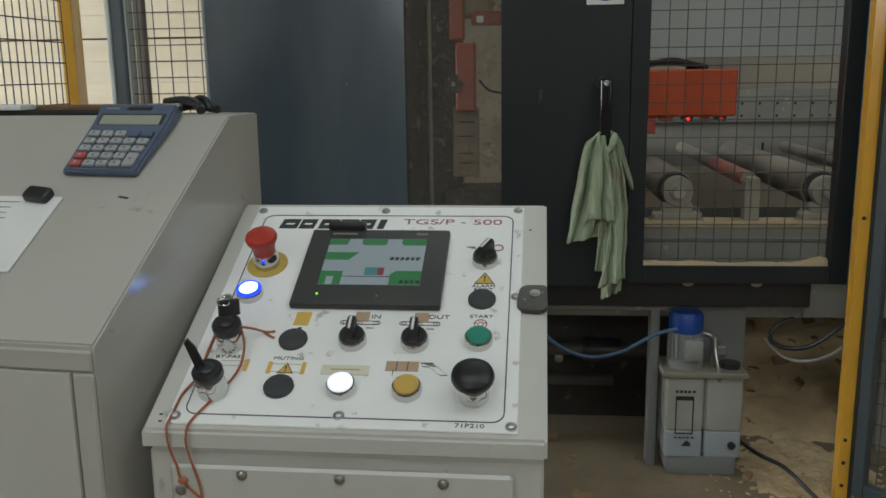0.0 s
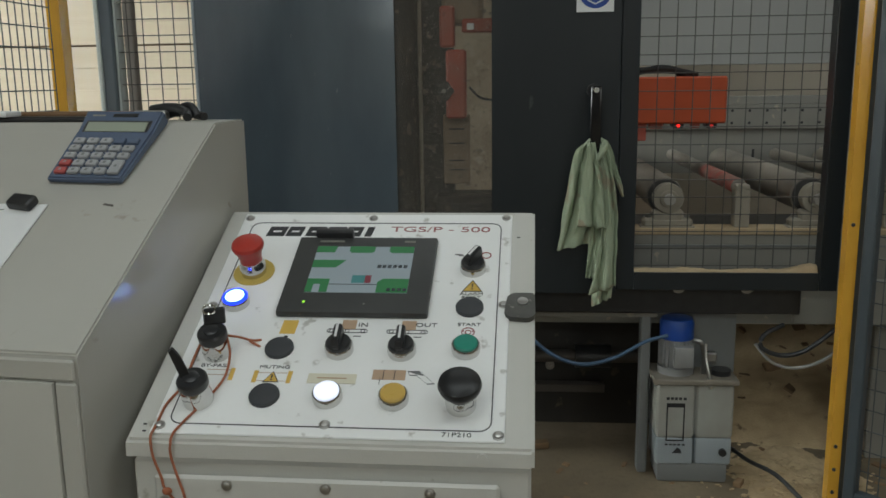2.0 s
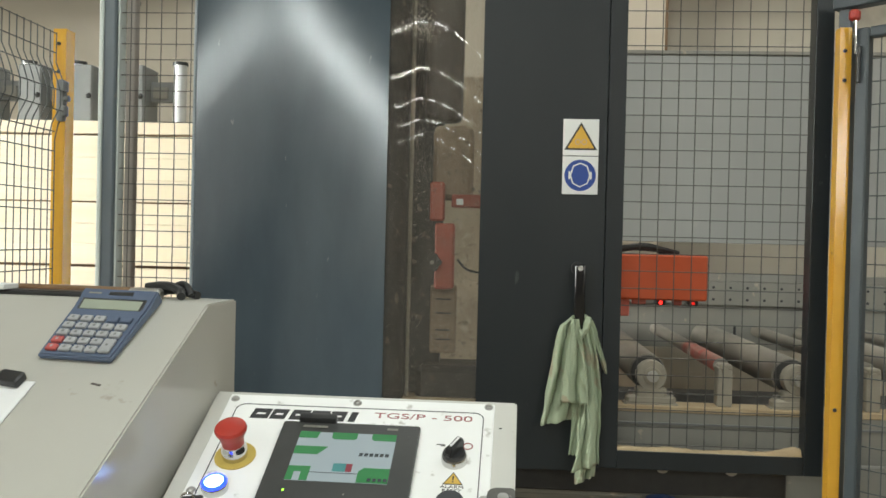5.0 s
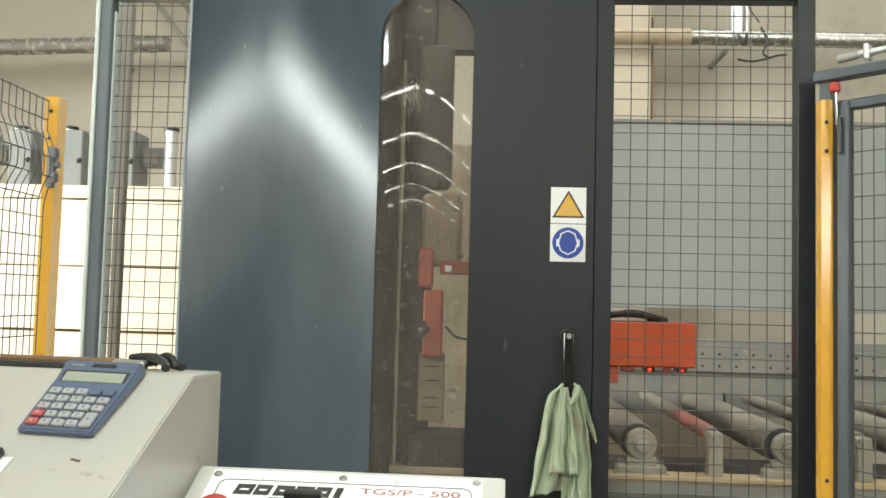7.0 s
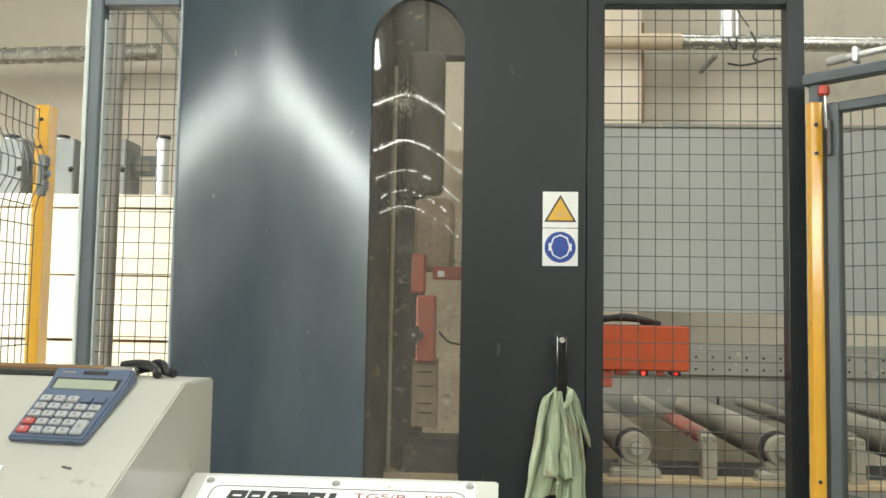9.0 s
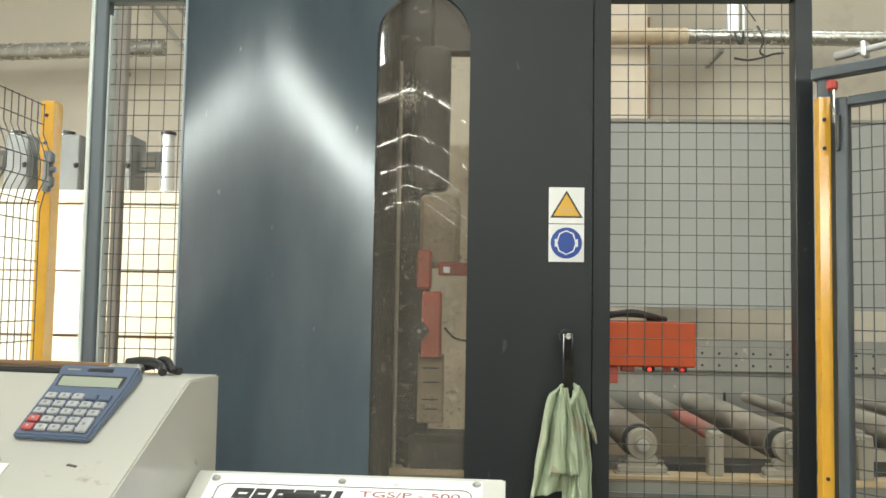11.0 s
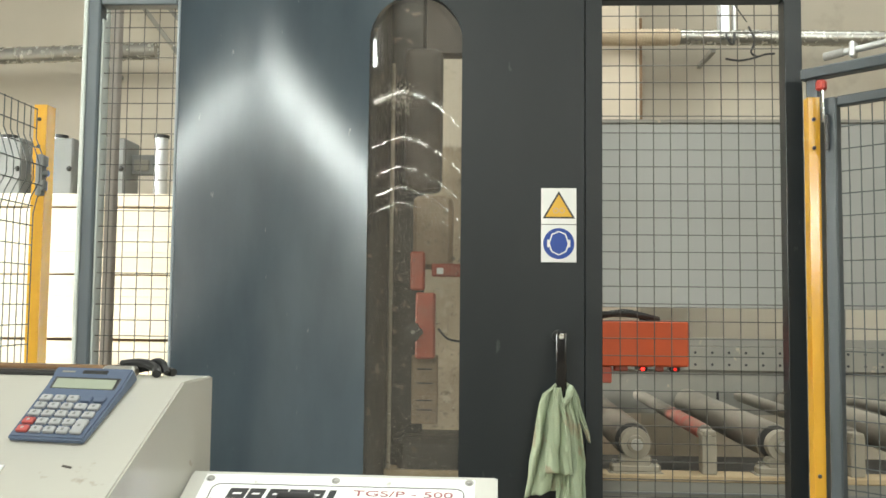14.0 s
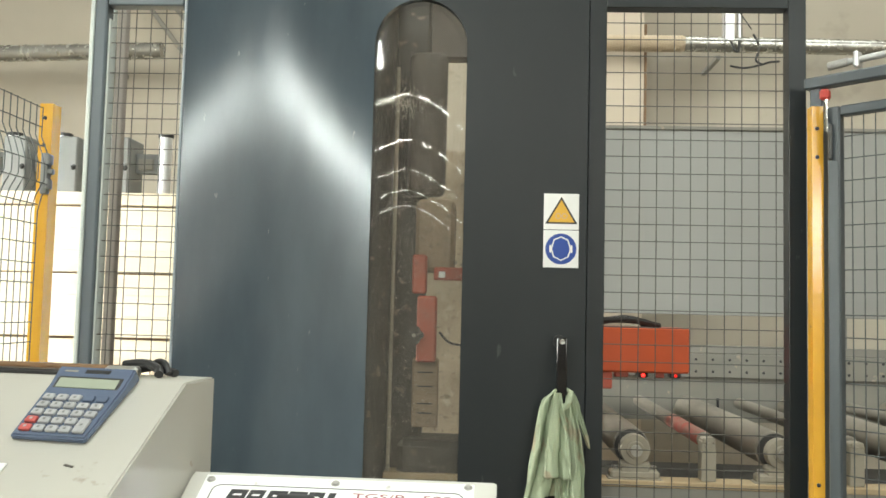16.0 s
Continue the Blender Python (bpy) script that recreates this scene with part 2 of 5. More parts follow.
BEAM_GREY = mat("dusty_grey_beam_paint", (0.185, 0.182, 0.168), (0.25, 0.235, 0.20), 0.6, scale=5, bump=0.15, spots=(0.36, 0.31, 0.24), spot_scale=18, spot_edge=0.66)
SAWDUST = mat("pale_sawdust", (0.50, 0.39, 0.25), (0.40, 0.30, 0.18), 0.95, scale=14, bump=1.0, bump_scale=260, fine=0.6)
SHEET_GREY = mat("plain_grey_sheet", (0.285, 0.285, 0.272), (0.25, 0.25, 0.24), 0.5, scale=2, spots=(0.29, 0.28, 0.26), spot_scale=9, spot_edge=0.68)
WALL = mat("beige_concrete", (0.47, 0.425, 0.35), (0.385, 0.34, 0.28), 0.9, scale=1.1, bump=0.3, bump_scale=60, spots=(0.37, 0.33, 0.27), spot_scale=2.6, spot_edge=0.66)
PLASTER = mat("cream_plaster_column", (0.62, 0.54, 0.44), (0.55, 0.47, 0.38), 0.9, scale=2, bump=0.2)
CEIL = mat("pale_roof_sheet", (0.50, 0.49, 0.46), (0.44, 0.43, 0.40), 0.8, scale=1)
FLOOR = mat("dusty_concrete_floor", (0.27, 0.21, 0.135), (0.10, 0.078, 0.05), 0.95, scale=2.6, spread=0.6, bump=1.0, bump_scale=110, fine=0.6, spots=(0.12, 0.09, 0.06), spot_scale=9, spot_edge=0.66)
FLOOR_DUST = mat("old_brown_sawdust", (0.66, 0.51, 0.31), (0.38, 0.28, 0.16), 0.95, scale=5, spread=0.35, bump=1.0, bump_scale=150, fine=0.6, spots=(0.20, 0.14, 0.085), spot_scale=16, spot_edge=0.64)
CHIP = mat("wood_chip", (0.26, 0.17, 0.09), (0.13, 0.08, 0.045), 0.9, scale=6, vary=0.4)
PLY = mat("pale_plywood_pack", (0.80, 0.70, 0.55), (0.74, 0.62, 0.46), 0.75, scale=2.4, stretch=(0.6, 1, 9), bump=0.15, fine=0.35, vary=0.04)
DUCT = mat("galvanised_duct", (0.50, 0.49, 0.46), (0.36, 0.35, 0.32), 0.26, 0.7, scale=8)
HOSE = mat("tan_ribbed_hose", (0.58, 0.48, 0.35), (0.50, 0.40, 0.28), 0.6, scale=10)
ALU = mat("bright_aluminium", (0.72, 0.73, 0.74), (0.62, 0.63, 0.64), 0.36, 0.7, scale=20)
MACH_GREY = mat("mid_grey_machine_paint", (0.20, 0.205, 0.20), (0.155, 0.16, 0.16), 0.5, scale=4)
INNER_DARK = mat("dark_oily_column", (0.036, 0.034, 0.032), (0.07, 0.064, 0.058), 0.5, 0.3, scale=6, bump=0.15, spots=(0.17, 0.14, 0.11), spot_scale=30, spot_edge=0.62)
INNER_TAN = mat("dusty_tan_casting", (0.34, 0.26, 0.18), (0.25, 0.185, 0.13), 0.85, scale=14, bump=0.4)
INNER_GREY = mat("dusty_grey_column", (0.115, 0.10, 0.088), (0.08, 0.07, 0.062), 0.6, 0.2, scale=8, bump=0.2)
TANK = mat("cloudy_oil_tank_plastic", (0.37, 0.38, 0.35), (0.27, 0.26, 0.225), 0.45, scale=7, spots=(0.30, 0.25, 0.18), spot_scale=20, spot_edge=0.67)
TANK_LOW = mat("oil_filled_tank_plastic", (0.33, 0.37, 0.39), (0.28, 0.31, 0.33), 0.35, scale=6, spots=(0.24, 0.20, 0.15), spot_scale=20, spot_edge=0.67)
MOTOR = mat("silver_grey_motor", (0.34, 0.345, 0.34), (0.27, 0.27, 0.265), 0.5, 0.3, scale=16)
MOTOR_BLUE = mat("blue_motor_cap", (0.008, 0.06, 0.32), (0.01, 0.05, 0.25), 0.35, scale=20)
HOSE_BLUE = mat("blue_air_hose", (0.05, 0.10, 0.18), rough=0.4)
CABLE_W = mat("white_cable", (0.36, 0.35, 0.33), rough=0.5)
BROWN = mat("brown_ledge", (0.20, 0.11, 0.05), (0.14, 0.08, 0.04), 0.55, scale=10)
ROOF_GLOW = mat("glowing_roof_strip", (0.8, 0.8, 0.8), rough=0.5, glow=(1.0, 0.98, 0.95), power=0.6)
TUBE_GLOW = mat("lit_lamp_tube", (0.8, 0.8, 0.8), rough=0.5, glow=(1.0, 0.97, 0.90), power=22.0)
WINDOW_GLOW = mat("daylit_window", (0.8, 0.8, 0.8), rough=0.5, glow=(0.95, 1.0, 0.96), power=1.5)
FAR_WINDOW = mat("far_daylit_window", (0.8, 0.8, 0.8), rough=0.5, glow=(1.0, 1.0, 0.97), power=9.0)
ACRYLIC = clear("dusty_clear_acrylic", (0.92, 0.90, 0.87), 0.015, 0.15)


# the big sheet is slightly dished, as thin painted steel is
t = DARK_BLUE.node_tree
co = t.nodes.new("ShaderNodeTexCoord")
sep = t.nodes.new("ShaderNodeSeparateXYZ")
t.links.new(co.outputs["Object"], sep.inputs[0])


def calc_node(op, a, b=None):
    k = t.nodes.new("ShaderNodeMath")
    k.operation = op
    for i, v in enumerate((a, b)):
        if v is None:
            continue
        if isinstance(v, float):
            k.inputs[i].default_value = v
        else:
            t.links.new(v, k.inputs[i])
    return k.outputs[0]


dx = calc_node("ADD", sep.outputs[0], 0.66)
away = calc_node("SQRT", calc_node("ADD", calc_node("MULTIPLY", dx, dx), 0.02))
lean = calc_node("SUBTRACT", calc_node("MULTIPLY", away, 0.33), 0.0135)
dish = calc_node("MULTIPLY", calc_node("MULTIPLY", lean, calc_node("SUBTRACT", sep.outputs[2], 1.78)), -1.0)
warp = t.nodes.new("ShaderNodeBump")
warp.inputs["Strength"].default_value, warp.inputs["Distance"].default_value = 1.0, 1.0
t.links.new(dish, warp.inputs["Height"])
for node in list(t.nodes):
    if node.type == "BUMP" and node != warp:
        t.links.new(warp.outputs[0], node.inputs["Normal"])


# ---- mesh helpers ----
def bm_new():
    return bmesh.new()


def box(bm, c, s, bevel=0.0, rot=None, seg=1):
    m = Matrix.Translation(c) @ (rot or Matrix.Identity(4)) @ Matrix.Diagonal((*s, 1))
    r = bmesh.ops.create_cube(bm, size=1.0, matrix=m)
    if bevel:
        es = list({e for v in r["verts"] for e in v.link_edges})
        bmesh.ops.bevel(bm, geom=es, offset=bevel, segments=seg, affect="EDGES", profile=0.6)
    return bm


def cyl(bm, a, b, r, seg=20, r2=None, cap=True):
    a, b = Vector(a), Vector(b)
    d = b - a
    m = Matrix.Translation((a + b) / 2) @ d.to_track_quat("Z", "Y").to_matrix().to_4x4()
    bmesh.ops.create_cone(bm, cap_ends=cap, segments=seg, radius1=r, radius2=r if r2 is None else r2, depth=d.length, matrix=m)
    return bm


def lathe(bm, prof, seg=28, m=None):
    """prof: (radius, height) from bottom to top, turned round z."""
    rings = []
    for r, z in prof:
        rings.append([bm.verts.new((r * math.cos(k * math.tau / seg), r * math.sin(k * math.tau / seg), z)) for k in range(seg)])
    for p, q in zip(rings, rings[1:]):
        for k in range(seg):
            bm.faces.new((p[k], p[(k + 1) % seg], q[(k + 1) % seg], q[k]))
    if prof[0][0] > 1e-5:
        bm.faces.new(rings[0][::-1])
    if prof[-1][0] > 1e-5:
        bm.faces.new(rings[-1])
    if m is not None:
        bmesh.ops.transform(bm, matrix=m, verts=[v for ring in rings for v in ring])
    return bm


def tube(bm, pts, r, seg=8):
    """A round tube along a smoothed line."""
    p = [Vector(q) for q in pts]
    line = []
    for i in range(len(p) - 1):
        a, b, c, d = p[max(i - 1, 0)], p[i], p[i + 1], p[min(i + 2, len(p) - 1)]
        for k in range(6):
            t = k / 6
            line.append(0.5 * ((2 * b) + (c - a) * t + (2 * a - 5 * b + 4 * c - d) * t * t + (3 * b - a - 3 * c + d) * t ** 3))
    line.append(p[-1])
    rings, up = [], Vector((0.13, 0.21, 0.97))
    for i, q in enumerate(line):
        d = (line[min(i + 1, len(line) - 1)] - line[max(i - 1, 0)]).normalized()
        x = d.cross(up)
        x = (x if x.length > 1e-3 else d.cross(Vector((1, 0, 0)))).normalized()
        y = d.cross(x)
        rings.append([bm.verts.new(q + r * (math.cos(k * math.tau / seg) * x + math.sin(k * math.tau / seg) * y)) for k in range(seg)])
    for a, b in zip(rings, rings[1:]):
        for k in range(seg):
            bm.faces.new((a[k], a[(k + 1) % seg], b[(k + 1) % seg], b[k]))
    bm.faces.new(rings[0][::-1])
    bm.faces.new(rings[-1])
    return bm


def prism(bm, poly, lo, hi, axis="z"):
    """A polygon pushed out from lo to hi along an axis. Polygon points are the two other coordinates in order."""
    def at(a, b, h):
        return {"z": (a, b, h), "y": (a, h, b), "x": (h, a, b)}[axis]
    p = [bm.verts.new(at(a, b, lo)) for a, b in poly]
    q = [bm.verts.new(at(a, b, hi)) for a, b in poly]
    n = len(poly)
    fs = [bm.faces.new(p[::-1]), bm.faces.new(q)]
    fs += [bm.faces.new((p[k], p[(k + 1) % n], q[(k + 1) % n], q[k])) for k in range(n)]
    bmesh.ops.recalc_face_normals(bm, faces=fs)
    return bm


def ring_plate(bm, outer, inner, lo, hi, axis="y"):
    """A plate with one hole: outer and inner outlines have the same number of points."""
    def at(a, b, h):
        return {"z": (a, b, h), "y": (a, h, b), "x": (h, a, b)}[axis]
    lay = [[bm.verts.new(at(a, b, h)) for a, b in poly] for h in (lo, hi) for poly in (outer, inner)]
    n = len(outer)
    fs = []
    for k in range(n):
        j = (k + 1) % n
        for s, e in ((0, 1), (2, 3), (0, 2), (1, 3)):
            fs.append(bm.faces.new((lay[s][k], lay[s][j], lay[e][j], lay[e][k])))
    bmesh.ops.recalc_face_normals(bm, faces=fs)
    return bm


def finish(bm, name, material, smooth=True):
    me = bpy.data.meshes.new(name)
    bm.to_mesh(me)
    bm.free()
    me.materials.append(material)
    if smooth:
        me.shade_smooth()
        me.set_sharp_from_angle(angle=radians(32))
    return me


def part(name, bm, material, parent, label="", at=None, kind=""):
    ob = new(name, finish(bm, name, material))
    ob.parent = parent
    if at is not None:
        ob.matrix_basis = at
    return tagged(ob, label, kind=kind)


def thing(name, label, category, m=None, group="", kind=""):
    ob = new(name)
    ob.empty_display_size = 0.05
    if m is not None:
        ob.matrix_basis = m
    return tagged(ob, label, category, group, kind)


def solid(name, bm, material, label, category="", group="", kind="", m=None):
    ob = new(name, finish(bm, name, material))
    if m is not None:
        ob.matrix_basis = m
    return tagged(ob, label, category, group, kind)


def write(name, words, size, m, material, parent, wide=1.0, depth=0.0003):
    cu = bpy.data.curves.new(name, "FONT")
    cu.body, cu.size, cu.extrude, cu.align_x, cu.align_y = words, size, depth, "CENTER", "CENTER"
    tmp = bpy.data.objects.new(name, cu)
    scene.collection.objects.link(tmp)
    me = bpy.data.meshes.new_from_object(tmp)
    bpy.data.objects.remove(tmp)
    bpy.data.curves.remove(cu)
    me.materials.clear()
    me.materials.append(material)
    me.name = name
    ob = new(name, me)
    ob.parent = parent
    ob.matrix_basis = m @ Matrix.Diagonal((wide, 1, 1, 1))
    return ob


def wires(bm, x0, x1, z0, z1, px, pz, r, fold=None, seg=5, ox=0.0, oz=0.0):
    """A welded mesh in the xz plane: uprights behind, cross wires in front."""
    k = 0
    x = x0 + ox
    while x <= x1 + 1e-6:
        if fold:
            pts = [(x, fold(z0 + (z1 - z0) * i / 40), z0 + (z1 - z0) * i / 40) for i in range(41)]
            for a, b in zip(pts, pts[1:]):
                cyl(bm, a, b, r, seg, cap=False)
        else:
            cyl(bm, (x, r, z0), (x, r, z1), r, seg)
        x += px
        k += 1
    z = z0 + oz
    while z <= z1 + 1e-6:
        y = fold(z) if fold else 0
        cyl(bm, (x0, y - r, z), (x1, y - r, z), r, seg)
        z += pz
    return bm


# ---- the hall ----
def slab(name, c, s, material, label, category):
    return solid(name, box(bm_new(), c, s), material, label, category, kind="structure")


slab("floor", (1, -18, -0.05), (16.4, 49, 0.1), FLOOR, "brown dusty concrete factory floor", "floor")
slab("wall_back", (1, 6.1, 3.2), (16.4, 0.2, 6.4), WALL, "stained beige concrete wall", "wall")
slab("wall_front", (1, -42.1, 3.2), (16.4, 0.2, 6.4), WALL, "plain far concrete wall", "wall")
slab("wall_left", (-7.1, -18, 3.2), (0.2, 48, 6.4), WALL, "beige concrete side wall", "wall")
slab("wall_right", (9.1, -18, 3.2), (0.2, 48, 6.4), WALL, "beige concrete side wall", "wall")
slab("ceiling", (1, -18, 6.45), (16.4, 48.4, 0.1), CEIL, "pale metal roof sheeting", "ceiling")
# the first two show in the panel's reflection; the other four go with added fill
for x, y, w, d in ((-6.1, -11, 1.6, 2.3), (-2.95, -11, 1.4, 2.3), (7.2, -12, 2.8, 3.6), (4.2, -0.8, 3.2, 3.2), (-0.8, -1.7, 4.6, 3.2), (1.0, 4.9, 6.2, 1.4)):
    slab("roof_light", (x, y, 6.38), (w, d, 0.04), ROOF_GLOW, "glowing translucent roof strip above an unseen lamp", "roof light")
# window_1 is added out of view, where the plywood's fill lamp stands
slab("window_1", (-6.97, 2.6, 2.4), (0.04, 3.6, 2.8), WINDOW_GLOW, "tall glowing window added out of view", "window")
slab("window_2", (8.97, -18.7, 3.6), (0.04, 5.0, 2.0), FAR_WINDOW, "bright daylit window high in the side wall", "window")

# rows of tube lamps under the roof, far behind
lamp = thing("ceiling_lamp", "white tube lamp under the hall roof", "lamp", pose(-6, -15, 6.33), "lamp rows")
part("housing", box(bm_new(), (0, 0, 0.05), (1.6, 0.16, 0.05), 0.01), CEIL, lamp)
part("lamp_tube", cyl(bm_new(), (-0.66, 0, 0), (0.66, 0, 0), 0.034, 10), TUBE_GLOW, lamp, "lit white tube")
for j, y in enumerate((-15, -20.5, -26, -31.5, -37)):
    for i in range(8):
        if i or j:
            copy_thing(lamp, pose(-6 + 1.95 * i, y, 6.33))


# ---- machine front: sheet panels, slit window, mesh screens ----
def arc(cx, cz, r, a0, a1, n=12):
    return [(cx + r * math.cos(radians(a0 + (a1 - a0) * k / n)), cz + r * math.sin(radians(a0 + (a1 - a0) * k / n))) for k in range(n + 1)]


SX0, SX1, SZ0, SZ1 = -0.331, -0.056, 0.66, 2.212
SCX, SR = (SX0 + SX1) / 2, (SX1 - SX0) / 2
panel = thing("saw_enclosure", "glossy dark blue-grey painted steel machine panel with a tall slit window", "enclosure", pose(0, 2.5, 0))
left_poly = [(-0.905, 0.62), (SCX, 0.62)] + arc(SCX, SZ0 + SR, SR, 270, 180)[0:] + arc(SCX, SZ1 - SR, SR, 180, 90) + [(SCX, 2.32), (-0.905, 2.32)]
part("sheet_panel", prism(bm_new(), left_poly, 0, 0.025, "y"), DARK_BLUE, panel)
# right half of the sheet; its dimmer reflection is painted as a darker colour
right_poly = [(0.303, 2.32), (SCX, 2.32)] + arc(SCX, SZ1 - SR, SR, 90, 0) + arc(SCX, SZ0 + SR, SR, 0, -90) + [(SCX, 0.62), (0.303, 0.62)]
part("door_panel", prism(bm_new(), right_poly, 0, 0.025, "y"), DARK_DOOR, panel, "door panel coloured darker for its weaker reflection")
b = bm_new()
box(b, (-0.909, 0.02, 1.47), (0.008, 0.05, 1.7), 0.002)
part("edge_strip", b, EDGE, panel, "worn bright panel edge")
# clear window, bent and twisted in its frame
XA = -0.236


def pane_y(x, z):
    d = x - XA
    bow = d * d / (2 * 1.1) if d > 0 else d * d / (2 * 12.0)
    tilt = (0.04 * d + 0.45 * d * d) if d > 0 else -0.085 * d
    return 0.03 + bow + tilt * (z - 2.0)


b = bm_new()
cols, tiers = 36, 24
grid = []
for i in range(cols + 1):
    x = SX0 - 0.012 + (SX1 - SX0 + 0.024) * i / cols
    grid.append([b.verts.new((x, pane_y(x, 0.645 + 1.58 * k / tiers), 0.645 + 1.58 * k / tiers)) for k in range(tiers + 1)])
for p, q in zip(grid, grid[1:]):
    for k in range(tiers):
        b.faces.new((p[k], q[k], q[k + 1], p[k + 1]))
pane = part("window_pane", b, ACRYLIC, panel, "bowed dusty clear acrylic window")
pane.visible_shadow = False
rng = random.Random(11)
b = bm_new()
for i in range(4600):
    if i < 420:
        x, z = rng.gauss(-0.238, 0.024), rng.gauss(1.905, 0.026)
    elif i < 1500:
        x, z = XA + rng.gauss(0.0, 0.03), 0.69 + 1.0 * rng.random()
    else:
        x, z = rng.uniform(SX0 + 0.004, SX1 - 0.004), 0.69 + 1.0 * rng.random() ** 1.9
    if not SX0 + 0.004 < x < SX1 - 0.004:
        continue
    y = pane_y(x, z) - 0.0004
    s = rng.uniform(0.0005, 0.0013) * (1.8 if rng.random() < 0.06 else 1)
    s *= 1.7 if i < 420 else 1.0
    a = rng.uniform(0, 6.28)
    ring = [b.verts.new((x + s * math.cos(a + k * 2.1), y, z + s * math.sin(a + k * 2.1) * rng.uniform(0.6, 1.5))) for k in range(3)]
    tip = b.verts.new((x, y - s * 0.5, z))
    for k in range(3):
        b.faces.new((ring[k], ring[(k + 1) % 3], tip))
part("dust_speck", b, PALE_DUST, panel, "pale dust specks stuck to the window", kind="stuff")
# added black backing, so that no light shows through the seam
part("seam_strip", box(bm_new(), (0.303, 0.034, 1.47), (0.03, 0.012, 1.7)), BLACK, panel, "black backing strip added behind the seam to keep it dark")

# black bar handle
b = box(bm_new(), (0.232, -0.052, 1.115), (0.030, 0.020, 0.205), 0.006, seg=3)
for z in (1.205, 1.025):
    cyl(b, (0.230, 0.002, z), (0.231, -0.046, z), 0.011, 14)
handle = part("handle", b, BLACK_GLOSS, panel, "glossy black bar handle")
part("bolt_head", lathe(bm_new(), [(0.008, 0), (0.008, 0.0015), (0.006, 0.003), (0.003, 0.002)], 18, pose(0.232, -0.061, 1.206, 90)), STEEL, handle, "chrome bolt head")
part("boss", cyl(bm_new(), (0.229, 0.0, 1.205), (0.229, -0.010, 1.205), 0.019, 16), BLACK, handle)


def sticker(name, label, z0, z1, kind):
    s = thing(name, label, "sign", pose(0.229, 2.499, 0))
    part("backing", box(bm_new(), (0, -0.0008, (z0 + z1) / 2), (0.102, 0.0016, z1 - z0 - 0.001), 0.0006), SIGN_WHITE, s)
    c = (z0 + z1) / 2
    if kind == "triangle":
        k = 0.047
        part("border", prism(bm_new(), [(-k, c - 0.036), (k, c - 0.036), (0, c + 0.044)], -0.0022, -0.0016, "y"), INK, s)
        k = 0.038
        part("warning_field", prism(bm_new(), [(-k, c - 0.031), (k, c - 0.031), (0, c + 0.034)], -0.0028, -0.0022, "y"), SIGN_YEL, s)
        b2 = bm_new()
        for dx in (-0.009, 0.009):
            ring_plate(b2, [(dx + q * 1.0, w - 0.0) for q, w in arc(0, c - 0.013, 0.0085, 0, 345, 15)], [(dx + q, w) for q, w in arc(0, c - 0.013, 0.006, 0, 345, 15)], -0.0032, -0.0028)
        part("pictogram", b2, TAN_INK, s, "faded brown hand pictogram")
    else:
        part("blue_disc", prism(bm_new(), arc(0, c, 0.045, 0, 352.5, 47), -0.0022, -0.0016, "y"), SIGN_BLUE, s)
        b2 = bm_new()
        o = [(-0.030, c), (-0.021, c + 0.028), (0.0, c + 0.037), (0.021, c + 0.028), (0.030, c), (0.022, c - 0.024), (0.0, c - 0.035), (-0.022, c - 0.024)]
        ring_plate(b2, o, [(x * 0.86, c + (z - c) * 0.9) for x, z in o], -0.0028, -0.0022)
        box(b2, (-0.0305, -0.0025, c), (0.0055, 0.0006, 0.022))
        box(b2, (0.0305, -0.0025, c), (0.0055, 0.0006, 0.022))
        part("pictogram", b2, SIGN_WHITE, s, "white head outline with ear muffs")
    return s


sticker("warning_sign", "yellow triangle warning sticker on white", 1.528, 1.634, "triangle")
sticker("ear_protection_sign", "blue round ear protection sticker on white", 1.417, 1.527, "disc")

# mesh screens
screen = thing("mesh_screen", "blue-grey steel frame with welded wire mesh", "mesh screen", pose(0, 2.5, 0), "mesh screens")
for n, c, s in (("post", (-1.172, 0.025, 1.12), (0.036, 0.05, 2.24)), ("post", (-0.9175, 0.035, 1.40), (0.009, 0.03, 1.57)), ("rail", (-1.035, 0.025, 2.213), (0.234, 0.048, 0.052))):
    part(n, box(bm_new(), c, s, 0.004), FRAME_BLUE, screen)
part("edge_strip", box(bm_new(), (-1.1965, 0.022, 1.12), (0.0125, 0.050, 2.24), 0.002), PALE_EDGE, screen, "bright bare metal edge")
b = wires(bm_new(), -1.15, -0.923, 0.3, 2.185, 0.0465, 0.0468, 0.0016, ox=0.03)
part("wire_mesh", b, WIRE, screen, at=pose(0, 0.03, 0))
part("inner_strip", box(bm_new(), (-1.1505, 0.03, 1.2), (0.006, 0.03, 1.9), 0.001), PALE_EDGE, screen, "pale inner edge strip")

screen = thing("mesh_door", "charcoal steel door frame with welded wire mesh", "mesh door", pose(0, 2.5, 0), "mesh screens")
for n, c, s in (("post", (0.3305, 0.028, 1.435), (0.05, 0.05, 1.61)), ("post", (0.906, 0.025, 1.435), (0.05, 0.05, 1.61)),
                ("rail", (0.618, 0.025, 2.217), (0.524, 0.048, 0.05)), ("rail", (0.618, 0.025, 0.656), (0.524, 0.048, 0.052))):
    part(n, box(bm_new(), c, s, 0.0015), DARK_DOOR, screen)
b = wires(bm_new(), 0.356, 0.880, 0.684, 2.19, 0.0494, 0.0502, 0.0016, ox=0.054, oz=0.014)
part("wire_mesh", b, WIRE, screen, at=pose(0, 0.03, 0))
b = bm_new()
rows = []
